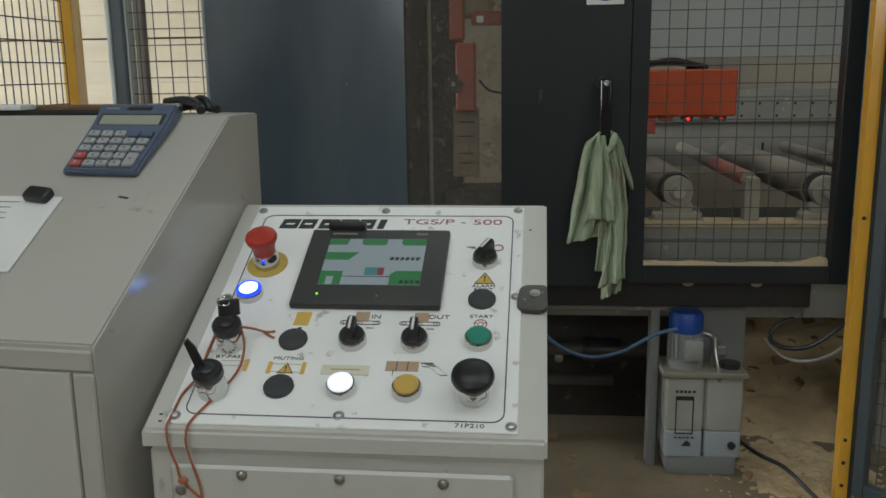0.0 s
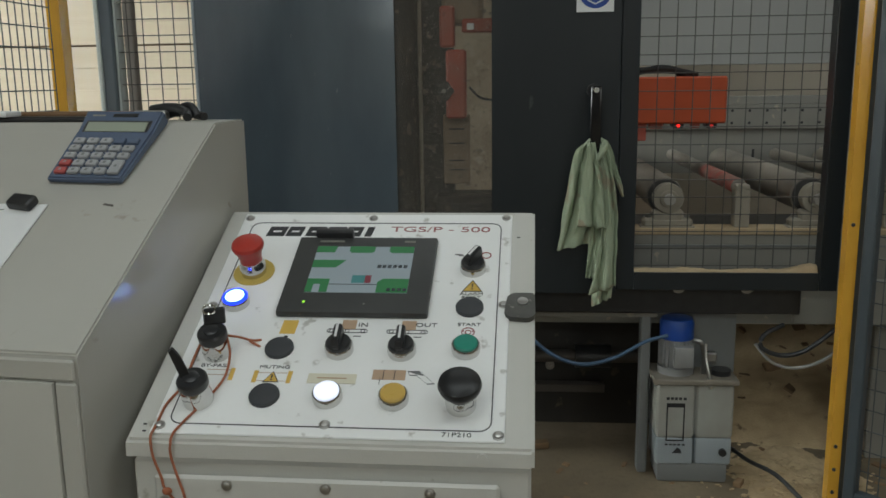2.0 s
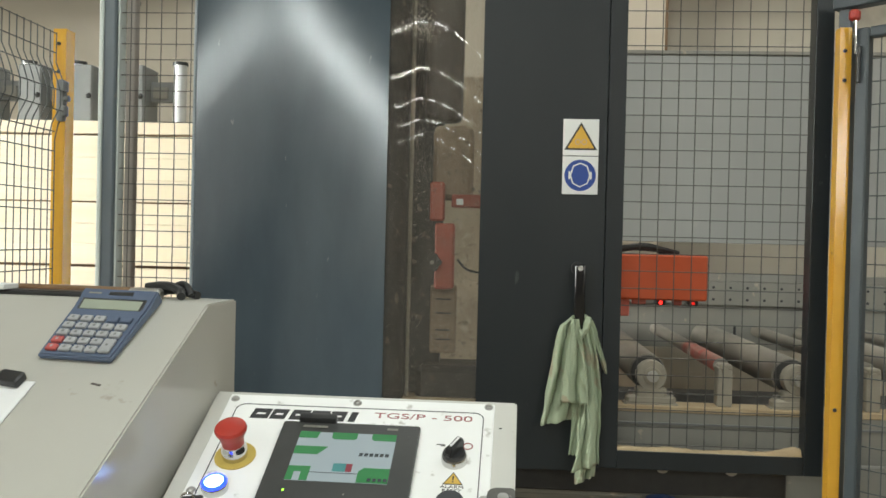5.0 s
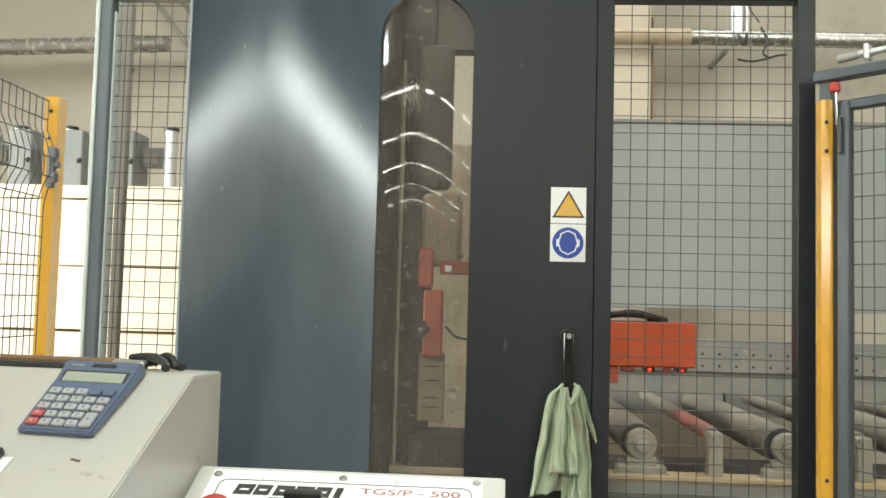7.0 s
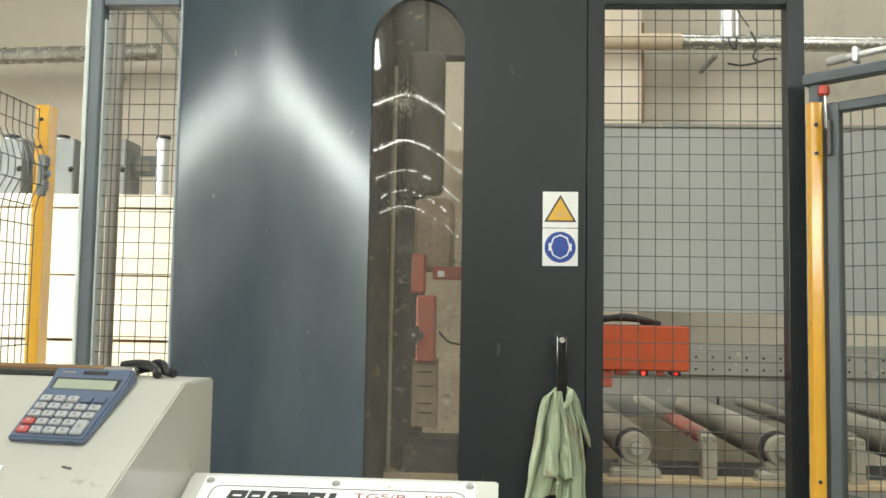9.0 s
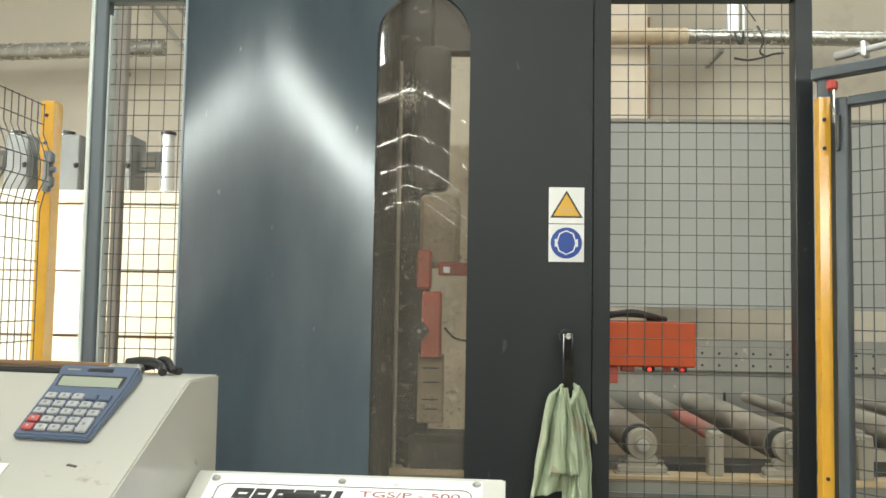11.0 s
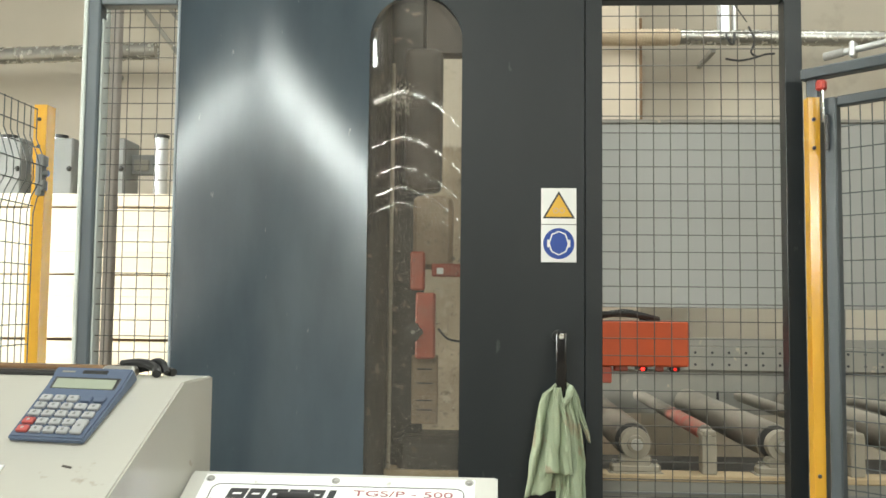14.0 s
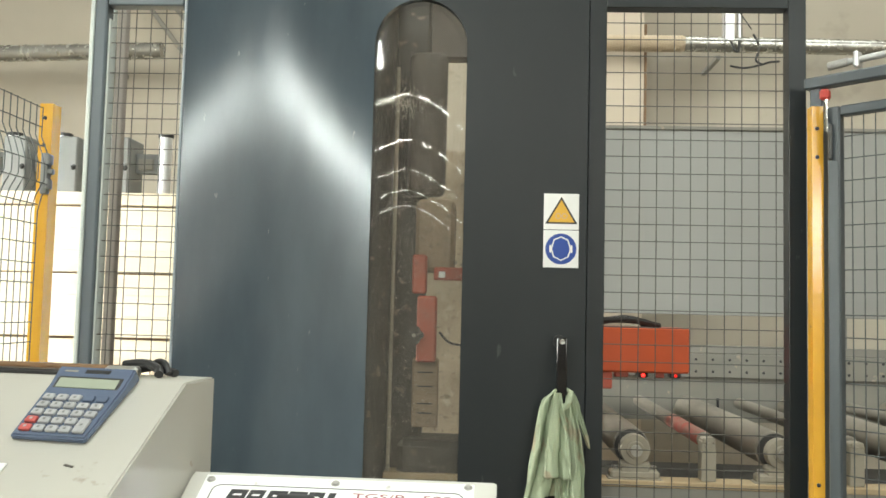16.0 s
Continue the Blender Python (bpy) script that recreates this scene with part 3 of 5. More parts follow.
for i in range(131):
    x = 0.357 + 0.004 * i
    h = max(0.003, 0.007 + 0.010 * noise.noise((x * 9, 3, 0)) + 0.004 * noise.noise((x * 60, 1, 0)) + 0.016 * max(0, min(1, (x - 0.79) / 0.06)))
    rows.append([b.verts.new((x, y, 0.6822 + h * k)) for y, k in ((0.008, 0), (0.016, 0.8), (0.028, 1), (0.040, 0.7), (0.049, 0))])
for p, q in zip(rows, rows[1:]):
    for k in range(4):
        b.faces.new((p[k], q[k], q[k + 1], p[k + 1]))
solid("sawdust_ridge", b, SAWDUST, "pale sawdust heaped on the lower door rail", "sawdust", kind="stuff", m=pose(0, 2.5, 0))

# ---- conveyor seen through the mesh ----
conv = thing("roller_conveyor", "dusty grey steel roller conveyor frame", "conveyor", pose(0, 2.75, 0))
b = bm_new()
prism(b, [(0.0, 0.46), (0.012, 0.46), (0.012, 0.752), (0.085, 0.752), (0.085, 0.764), (0.0, 0.764)], -0.3, 3.2, "x")
part("side_beam", b, BEAM_GREY, conv)
part("groove_strip", box(bm_new(), (1.45, -0.003, 0.715), (3.5, 0.006, 0.006)), MACH_GREY, conv)
part("dust_layer", box(bm_new(), (1.45, 0.040, 0.760), (3.5, 0.088, 0.020), 0.003), SAWDUST, conv, "sawdust lying on the beam")
part("far_beam", box(bm_new(), (1.45, 1.36, 0.90), (3.5, 0.04, 0.20)), BEAM_GREY, conv)
for n, (z0, z1, y) in (("upper_rail", (1.002, 1.112, 1.33)), ("rail_cap", (1.112, 1.15, 1.36))):
    part(n, box(bm_new(), (1.45, y, (z0 + z1) / 2), (3.5, 0.03, z1 - z0), 0.003), BEAM_GREY, conv)
b = bm_new()
for i in range(36):
    for z in (1.03, 1.085):
        cyl(b, (0.30 + 0.077 * i, 1.316, z), (0.30 + 0.077 * i, 1.312, z), 0.0065, 8)
part("bolt_hole", b, BLACK, conv, kind="stuff")
# the shade in the gaps between rollers is put into the tray's colour
part("dust_tray", box(bm_new(), (1.45, 0.70, 0.60), (3.5, 1.24, 0.02)), TRAY, conv, "tray under the rollers, coloured dark for the shaded gaps")
part("stop_pin", cyl(bm_new(), (1.05, 1.15, 0.86), (1.05, 1.15, 0.925), 0.006, 10), BLACK, conv, "thin black stop pin")
part("pin_seat", box(bm_new(), (1.05, 1.20, 0.82), (0.05, 0.30, 0.08), 0.004), BEAM_GREY, conv)
for x in (0.02, 1.2, 2.4):
    part("leg", box(bm_new(), (x, 0.06, 0.23), (0.08, 0.08, 0.46), 0.004), BEAM_GREY, conv)


def big_roller(x):
    r = thing("large_roller", "large dusty grey steel conveyor roller in pillow blocks", "roller", pose(x, 2.79, 0.862), "conveyor rollers")
    part("barrel", lathe(bm_new(), [(0.05, 0), (0.058, 0.006), (0.058, 1.2), (0.05, 1.206)], 28, pose(0, 0.055, 0, -90)), ROLLER, r)
    part("shaft", cyl(bm_new(), (0, -0.05, 0), (0, 0.06, 0), 0.018, 16), STEEL, r)
    b = bm_new()
    lathe(b, [(0.022, 0), (0.026, -0.0), (0.028, 0.012), (0.046, 0.012), (0.048, 0.016), (0.048, 0.05), (0.04, 0.052)], 26, pose(0, -0.038, 0, -90))
    box(b, (0, 0.0, -0.062), (0.10, 0.045, 0.05), 0.008)
    box(b, (0, 0.0, -0.078), (0.156, 0.05, 0.030), 0.008)
    bl = part("pillow_block", b, CREAM_DUST, r)
    part("end_ring", lathe(bm_new(), [(0.030, 0), (0.054, 0.0), (0.055, 0.004), (0.030, 0.005)], 26, pose(0, 0.049, 0, -90)), TRAY, r, "dark end ring")
    for dx in (-0.06, 0.06):
        part("bolt", cyl(bm_new(), (dx, 0, -0.063), (dx, 0, -0.052), 0.011, 6), STEEL, bl)
    part("riser", box(bm_new(), (0, 0.0, -0.0925), (0.17, 0.06, 0.009), 0.002), CREAM_DUST, r)
    return r


def small_roller(x, red=False):
    r = thing("small_roller", "thin dusty grey steel conveyor roller" + (" with a red worn end" if red else ""), "roller", pose(x, 2.79, 0.893), "conveyor rollers")
    part("barrel", lathe(bm_new(), [(0.020, 0), (0.025, 0.005), (0.025, 1.2), (0.020, 1.205)], 22, pose(0, 0.03, 0, -90)), ROLLER, r)
    if red:
        part("red_band", lathe(bm_new(), [(0.0254, 0), (0.0256, 0.001), (0.0256, 0.50), (0.0254, 0.501)], 22, pose(0, 0.035, 0, -90)), ROLLER_RED, r, "red worn band")
    b = bm_new()
    box(b, (0, 0.0, -0.060), (0.046, 0.05, 0.126), 0.003)
    box(b, (0, -0.004, 0.004), (0.040, 0.05, 0.018), 0.004)
    cyl(b, (0, -0.034, -0.012), (0, 0.04, -0.012), 0.012, 16)
    part("bracket", b, CREAM_DUST, r)
    return r


big = big_roller(0.04)
for k in range(1, 7):
    copy_thing(big, pose(0.04 + 0.455 * k, 2.79, 0.862))
small_roller(0.7235, True)
sm = small_roller(1.1785)
for k in range(1, 5):
    copy_thing(sm, pose(1.1785 + 0.455 * k, 2.79, 0.893))
copy_thing(sm, pose(0.2685, 2.79, 0.893))

# orange sensor housing over the conveyor
box_t = thing("sensor_housing", "orange-red painted laser sensor housing over the rollers", "sensor housing", pose(0, 3.2, -0.012))
part("body", box(bm_new(), (0.47, 0.12, 1.169), (0.586, 0.24, 0.166), 0.006), ORANGE, box_t)
part("lower_flange", box(bm_new(), (0.36, 0.10, 1.055), (0.25, 0.18, 0.062), 0.004), DUSTY_RED, box_t)
for x in (0.6, 0.718):
    part("sensor_head", box(bm_new(), (x, 0.05, 1.078), (0.04, 0.05, 0.02), 0.004), BLACK, box_t)
    part("laser_lens", lathe(bm_new(), [(0.0062, 0), (0.0062, 0.004), (0.003, 0.006)], 12, pose(x, 0.024, 1.076, 90)), LED_RED if x < 0.7 else LED_DIM, box_t, "glowing red laser lens" if x < 0.7 else "dim red laser lens")
for x, w in ((0.52, 0.05), (0.66, 0.03)):
    part("mounting_lug", box(bm_new(), (x, 0.03, 1.078), (w, 0.03, 0.02), 0.003), DUSTY_RED, box_t)
for i in range(9):
    w = noise.noise((i * 1.7, 0.3, 0.0)) * 0.012
    b = tube(bm_new(), [(0.24, 0.04 + 0.02 * i, 1.262), (0.34, 0.035 + 0.018 * i, 1.276 + w), (0.44, 0.04 + 0.015 * i, 1.272 - w), (0.54, 0.05 + 0.015 * i, 1.280 + w), (0.62 + 0.004 * i, 0.06 + 0.02 * i, 1.268), (0.67 - 0.006 * i, 0.09 + 0.01 * i, 1.258)], 0.011, 7)
    part("cable", b, BLACK, box_t, "black cable lying on top")
part("hanger", box(bm_new(), (0.2, 0.3, 1.2), (0.08, 0.12, 0.12), 0.004), MACH_GREY, box_t)
part("support_arm", box(bm_new(), (0.2, 0.62, 1.2), (0.06, 0.56, 0.06), 0.004), MACH_GREY, box_t)

# grey sheet and the things on the back wall
gs = thing("guard_sheet", "plain grey painted guard sheet behind the conveyor", "guard sheet", pose(0, 4.16, 0))
part("sheet", box(bm_new(), (1.72, 0, 1.733), (2.5, 0.02, 0.886), 0.003), SHEET_GREY, gs)
part("top_edge", box(bm_new(), (1.72, -0.002, 2.185), (2.5, 0.04, 0.018), 0.003), BEAM_GREY, gs)
for x in (0.52, 1.7, 2.9):
    part("post", box(bm_new(), (x, 0.04, 1.08), (0.05, 0.05, 2.16), 0.003), MACH_GREY, gs)
solid("column", box(bm_new(), (0.76, 5.9, 3.2), (0.585, 0.2, 6.4)), PLASTER, "cream plastered wall column", "column", kind="structure")

solid("corner_strip", box(bm_new(), (1.062, 5.84, 2.6), (0.018, 0.09, 1.3), 0.003), BROWN, "brown wooden strip along the column edge", "wooden strip")
dz, dy = 3.06, 5.62
duct = thing("extraction_duct", "galvanised spiral extraction duct along the wall", "duct", pose(0, dy, dz))
part("pipe", cyl(bm_new(), (1.28, 0, 0), (8.8, 0, -0.10), 0.05, 20), DUCT, duct)
b = bm_new()
for i in range(60):
    cyl(b, (1.3 + 0.12 * i, 0, -0.0016 * i), (1.308 + 0.12 * i, 0, -0.0016 * i), 0.0525, 20)
part("seam", b, DUCT, duct, kind="stuff")
b = bm_new()
for i in range(46):
    cyl(b, (0.40 + 0.019 * i, 0, 0), (0.411 + 0.019 * i, 0, 0), 0.055, 18)
cyl(b, (0.36, 0, 0), (1.29, 0, 0), 0.048, 18)
part("hose", b, HOSE, duct, "tan ribbed flexible hose")
for x in (1.5, 3.4, 5.6, 8.0):
    part("wall_clip", box(bm_new(), (x, 0.19, -0.09), (0.03, 0.39, 0.03), 0.003), BEAM_GREY, duct)
b = bm_new()
box(b, (1.56, -0.02, 0.14), (0.07, 0.05, 0.30), 0.004)
box(b, (1.63, -0.01, 0.14), (0.02, 0.04, 0.32), 0.003)
part("wall_bracket", b, ALU, duct, "pale metal bracket")
b = bm_new()
tube(b, [(1.59, -0.07, 0.24), (1.64, -0.08, 0.15), (1.69, -0.09, 0.07)], 0.004, 6)
tube(b, [(1.70, -0.09, 0.04), (1.735, -0.1, -0.05), (1.712, -0.1, -0.13), (1.75, -0.1, -0.16)], 0.007, 6)
tube(b, [(1.55, -0.1, -0.172), (1.64, -0.1, -0.185), (1.74, -0.1, -0.165), (1.80, -0.1, -0.145), (1.86, -0.1, -0.14)], 0.007, 6)
tube(b, [(1.56, -0.08, 0.0), (1.575, -0.1, -0.06), (1.60, -0.1, -0.075), (1.61, -0.1, 0.0)], 0.009, 6)
part("cable", b, BLACK, duct, "black cables hanging from the bracket")

duct = thing("wall_pipe", "galvanised pipe along the back wall", "pipe", pose(0, 5.62, 2.98))
for x in (-6.2, -4.4, -2.6):
    part("wall_clip", box(bm_new(), (x, 0.19, -0.07 + 0.03 * (x + 2.2)), (0.03, 0.39, 0.03), 0.003), BEAM_GREY, duct)
part("pipe", cyl(bm_new(), (-6.9, 0, -0.13), (-2.2, 0, 0.0), 0.055, 18), DUCT, duct)
b = bm_new()
for i in range(40):
    t = i / 40
    cyl(b, (-6.9 + 4.7 * t, 0, -0.13 + 0.13 * t), (-6.893 + 4.7 * t, 0, -0.13 + 0.13 * t), 0.058, 18)
part("seam", b, DUCT, duct, kind="stuff")
b = bm_new()
for k in range(3):
    box(b, (-2.6 + 0.16 * k, 5.984, 3.6), (0.03, 0.034, 2.0), 0.003, pose(0, 0, 0, 0, -38 - 4 * k))
solid("roof_brace", b, BEAM_GREY, "thin grey slanted steel roof braces", "brace")

# plywood packs on the far side
stack = [("plywood_pack", 0.0, 1.09), ("plywood_pack", 1.105, 0.318), ("plywood_pack", 1.432, 0.335), ("plywood_pack", 1.778, 0.066)]
for n, z, h in stack:
    pk = thing(n, "bright pale plywood pack in a tall stack", "plywood pack", pose(-2.95, 4.62, z), "plywood stack")
    k = max(1, round(h / 0.11))
    for i in range(k):
        part("board", box(bm_new(), (0, 0.003 * math.sin(i * 2.3 + z * 5), h * (i + 0.5) / k), (3.4, 0.62, h / k), 0.002), PLY, pk)
b = bm_new()
for z in (1.096, 1.428, 1.772):
    box(b, (-2.95, 4.64, z + 0.001), (3.36, 0.58, 0.012))
solid("spacer_strip", b, BROWN, "dark spacer strips between the plywood packs", "spacer")


def far_machine(x, label):
    m = thing("far_column_unit", label, "machine column", pose(x, 4.5, 1.844), "far machine columns")
    part("cabinet", box(bm_new(), (-0.07, 0.12, 0.165), (0.13, 0.2, 0.33), 0.008), MACH_GREY, m)
    part("crossbar", box(bm_new(), (0.055, 0.14, 0.20), (0.13, 0.05, 0.11), 0.005), MACH_GREY, m)
    part("plate", box(bm_new(), (0.055, 0.11, 0.195), (0.08, 0.02, 0.06), 0.003), BEAM_GREY, m)
    part("cylinder", cyl(bm_new(), (0.157, 0.12, 0), (0.157, 0.12, 0.345), 0.036, 18), ALU, m, "bright polished cylinder")
    part("cap", cyl(bm_new(), (0.157, 0.12, 0.345), (0.157, 0.12, 0.362), 0.042, 18), BLACK, m)
    part("knob", lathe(bm_new(), [(0.012, 0), (0.016, 0.01), (0.008, 0.024)], 12, pose(-0.02, 0.02, 0.16, 90)), BLACK, m)
    return m


f = far_machine(-1.92, "grey machine column with a bright polished cylinder")
for k in range(1, 5):
    copy_thing(f, pose(-1.92 - 0.285 * k, 4.5, 1.844))
# slim vertical guide behind the left mesh
g = thing("guide_profile", "bright aluminium profile with a brown post behind the mesh", "profile", pose(-1.33, 3.0, 0))
part("profile", box(bm_new(), (-0.035, 0, 1.25), (0.03, 0.03, 2.5), 0.003), PALE_EDGE, g)
part("brown_post", box(bm_new(), (0.002, 0.02, 1.25), (0.032, 0.04, 2.5), 0.004), mat("dull_brown_grey_post", (0.36, 0.33, 0.30), (0.28, 0.25, 0.23), 0.6), g, "dull brown grey post")

# ---- machine inside, behind the slit window ----
inside = thing("saw_unit", "dusty saw unit with columns and red brackets inside the machine", "saw unit", pose(0, 2.8, 0))
part("dark_column", cyl(bm_new(), (-0.375, 0.0, 0.3), (-0.375, 0.0, 2.6), 0.078, 30), INNER_DARK, inside, "dark oily round column")
part("slide_bar", cyl(bm_new(), (-0.287, -0.03, 0.3), (-0.287, -0.03, 2.08), 0.0065, 10), CREAM_DUST, inside, "pale slide bar")
part("rear_column", box(bm_new(), (-0.255, 0.10, 1.4), (0.13, 0.08, 2.4), 0.02, seg=3), INNER_DARK, inside)
part("front_column", box(bm_new(), (-0.188, 0.0, 1.895), (0.125, 0.08, 0.48), 0.035, seg=4), INNER_GREY, inside, "dusty grey column with rounded end")
part("scale_strip", box(bm_new(), (-0.180, -0.043, 1.87), (0.016, 0.004, 0.42)), INNER_GREY, inside)
part("casting", box(bm_new(), (-0.155, 0.05, 1.53), (0.13, 0.14, 0.24), 0.03, seg=3), INNER_TAN, inside, "tan dusty casting")
part("red_clamp", box(bm_new(), (-0.200, -0.03, 1.40), (0.046, 0.05, 0.125), 0.006), DUSTY_RED, inside)
part("red_bracket", box(bm_new(), (-0.172, -0.05, 1.225), (0.062, 0.05, 0.21), 0.006), DUSTY_RED, inside, "bright red bracket")
part("red_arm", box(bm_new(), (-0.085, -0.02, 1.403), (0.14, 0.03, 0.042), 0.004), DUSTY_RED, inside)
part("reflector", box(bm_new(), (-0.128, -0.038, 1.40), (0.022, 0.006, 0.02), 0.002), ALU, inside)
b = bm_new()
kn = [(0.027 * (1 + 0.12 * math.cos(5 * radians(a))) * math.cos(radians(a)), 0.027 * (1 + 0.12 * math.cos(5 * radians(a))) * math.sin(radians(a))) for a in range(0, 360, 12)]
prism(b, [(x - 0.208, z + 1.205) for x, z in kn], -0.10, -0.075, "y")
cyl(b, (-0.208, -0.08, 1.205), (-0.208, 0.0, 1.205), 0.01, 10)
part("star_knob", b, INNER_DARK, inside, "dusty black star knob")
part("knob_cap", cyl(bm_new(), (-0.208, -0.102, 1.205), (-0.208, -0.099, 1.205), 0.007, 10), BEAM_GREY, inside)
part("tan_plate", box(bm_new(), (-0.175, -0.01, 1.02), (0.085, 0.02, 0.22), 0.004), INNER_TAN, inside)
b = bm_new()
for z in (1.085, 1.04, 0.985, 0.955):
    box(b, (-0.175, -0.022, z), (0.05, 0.004, 0.004))
part("slot", b, INNER_DARK, inside)
b = bm_new()
tube(b, [(-0.13, -0.06, 1.215), (-0.10, -0.07, 1.185), (-0.06, -0.05, 1.175)], 0.004, 6)
part("cable", b, BLACK, inside)
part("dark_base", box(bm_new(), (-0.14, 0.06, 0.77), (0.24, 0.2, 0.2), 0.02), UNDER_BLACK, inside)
part("top_shroud", box(bm_new(), (-0.2, 0.5, 2.555), (1.0, 0.06, 0.6), 0.01), INNER_GREY, inside)
part("liner", box(bm_new(), (-0.06, 0.34, 1.22), (0.34, 0.02, 1.30)), LINER, inside, "mottled dusty liner plate")
part("rear_panel", box(bm_new(), (-0.62, 0.5, 1.2), (0.62, 0.04, 2.4)), INNER_DARK, inside)

# ---- lower machine: black beam, rail, oil pump, hoses ----
base = thing("saw_stand", "black steel machine stand with a dusty grey rail", "machine stand", pose(0, 2.55, 0))
part("beam", box(bm_new(), (0.10, 0.06, 0.582), (1.52, 0.06, 0.088), 0.004), BLACK, base)
part("end_plate", box(bm_new(), (1.3, 0.10, 0.56), (0.88, 0.02, 0.14), 0.004), BEAM_GREY, base)
part("rail", box(bm_new(), (-0.15, 0.10, 0.523), (1.2, 0.05, 0.022), 0.003), BEAM_GREY, base)
part("post", box(bm_new(), (0.416, 0.10, 0.26), (0.03, 0.05, 0.52), 0.004), MACH_GREY, base)
part("mount_plate", box(bm_new(), (0.60, 0.13, 0.42), (0.20, 0.012, 0.20), 0.002), MACH_GREY, base)
# sheet added to close the space under the stand, coloured as deep shade
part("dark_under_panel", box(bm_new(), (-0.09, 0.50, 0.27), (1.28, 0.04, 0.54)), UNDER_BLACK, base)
part("under_shaft", cyl(bm_new(), (-0.3, 0.34, 0.30), (0.44, 0.34, 0.30), 0.022, 14), INNER_GREY, base)
for x, z in ((0.02, 0.42), (0.14, 0.22), (0.24, 0.44), (-0.1, 0.30)):
    part("under_bolt", lathe(bm_new(), [(0.016, 0), (0.016, 0.01), (0.007, 0.011), (0.007, 0.022)], 12, pose(x, 0.48, z, 90)), STEEL, base)
part("under_bracket", box(bm_new(), (0.08, 0.42, 0.16), (0.5, 0.04, 0.03), 0.003), INNER_GREY, base)
part("under_coupling", cyl(bm_new(), (0.22, 0.34, 0.30), (0.34, 0.34, 0.30), 0.04, 18), BLACK, base)
for x in (0.15, 0.50, 0.70):
    part("bolt", lathe(bm_new(), [(0.02, 0), (0.02, 0.006), (0.009, 0.007), (0.009, 0.014)], 14, pose(x, 0.03, 0.622, 90)), STEEL, base)
part("far_rail", box(bm_new(), (1.2, 1.40, 0.23), (1.6, 0.05, 0.05), 0.003), BEAM_GREY, base)

pump = thing("oil_pump", "cloudy plastic oil tank with a blue-capped grey electric motor", "oil pump", pose(0.56, 2.56, 0))
b = box(bm_new(), (-0.057, 0.07, 0.235), (0.118, 0.15, 0.18), 0.018, seg=3)
part("tank", b, TANK, pump)
part("tank", box(bm_new(), (0.060, 0.070, 0.235), (0.116, 0.146, 0.18), 0.018, seg=3), TANK, pump)
part("tank_bottom", box(bm_new(), (-0.057, 0.07, 0.105), (0.114, 0.146, 0.09), 0.012, seg=3), TANK_LOW, pump)
part("tank_bottom", box(bm_new(), (0.060, 0.07, 0.105), (0.112, 0.142, 0.09), 0.012, seg=3), TANK_LOW, pump)
part("sump", box(bm_new(), (0, 0.07, 0.034), (0.214, 0.136, 0.067), 0.012, seg=2), MACH_GREY, pump, "dusty grey sump")
part("lid", box(bm_new(), (0, 0.07, 0.330), (0.256, 0.166, 0.018), 0.004), TANK_TOP, pump, "brown stained lid")
b = bm_new()
cyl(b, (-0.05, 0.07, 0.338), (-0.05, 0.07, 0.362), 0.055, 24)
cyl(b, (-0.05, 0.07, 0.362), (-0.05, 0.07, 0.45), 0.047, 24)
motor = part("motor", b, MOTOR, pump, "silver grey finned motor")
fin = finish(box(bm_new(), (0.049, 0, 0.406), (0.01, 0.003, 0.08)), "fin", MOTOR)
for k in range(20):
    f = new("fin", fin)
    f.parent, f.matrix_basis = motor, pose(-0.05, 0.07, 0, 0, 0, 18 * k)
part("terminal_box", box(bm_new(), (-0.038, 0.012, 0.405), (0.058, 0.035, 0.065), 0.006, seg=2), MOTOR, motor)
part("fan_cap", lathe(bm_new(), [(0.051, 0), (0.052, 0.05), (0.046, 0.062), (0.03, 0.066)], 24, pose(-0.05, 0.07, 0.45)), MOTOR_BLUE, motor, "bright blue fan cap")
b = bm_new()
ring_plate(b, [(-0.085, 0.140), (-0.03, 0.140), (-0.03, 0.262), (-0.085, 0.262)], [(-0.081, 0.144), (-0.034, 0.144), (-0.034, 0.258), (-0.081, 0.258)], -0.0062, -0.0050)
box(b, (-0.0575, -0.0056, 0.255), (0.055, 0.0012, 0.012))
for i, x in enumerate((-0.085, -0.072, -0.06, -0.048, -0.034)):
    box(b, (x + 0.003, -0.0056, 0.277), (0.009, 0.0012, 0.008))
    box(b, (x + 0.003, -0.0056, 0.128), (0.009, 0.0012, 0.005))
prism(b, [(-0.064, 0.10), (-0.034, 0.10), (-0.04, 0.114), (-0.05, 0.118)], -0.0062, -0.005, "y")
part("gauge_label", b, INK, pump, "black printed level gauge label")
part("drain_plug", cyl(bm_new(), (0.088, 0.0, 0.105), (0.088, -0.010, 0.105), 0.012, 14), BLACK, pump)
b = bm_new()
tube(b, [(0.03, 0.05, 0.338), (0.03, 0.045, 0.40), (0.02, 0.04, 0.44), (0.0, 0.05, 0.445)], 0.007, 8)
tube(b, [(0.03, 0.03, 0.44), (0.03, 0.02, 0.40), (0.038, 0.005, 0.35), (0.045, -0.004, 0.31)], 0.006, 8)
part("pipe", b, STEEL, pump)
part("filler_cap", cyl(bm_new(), (0.085, 0.05, 0.338), (0.085, 0.05, 0.355), 0.03, 18), BLACK, pump)
part("valve_block", box(bm_new(), (0.055, 0.08, 0.385), (0.04, 0.03, 0.03), 0.004), STEEL, pump)

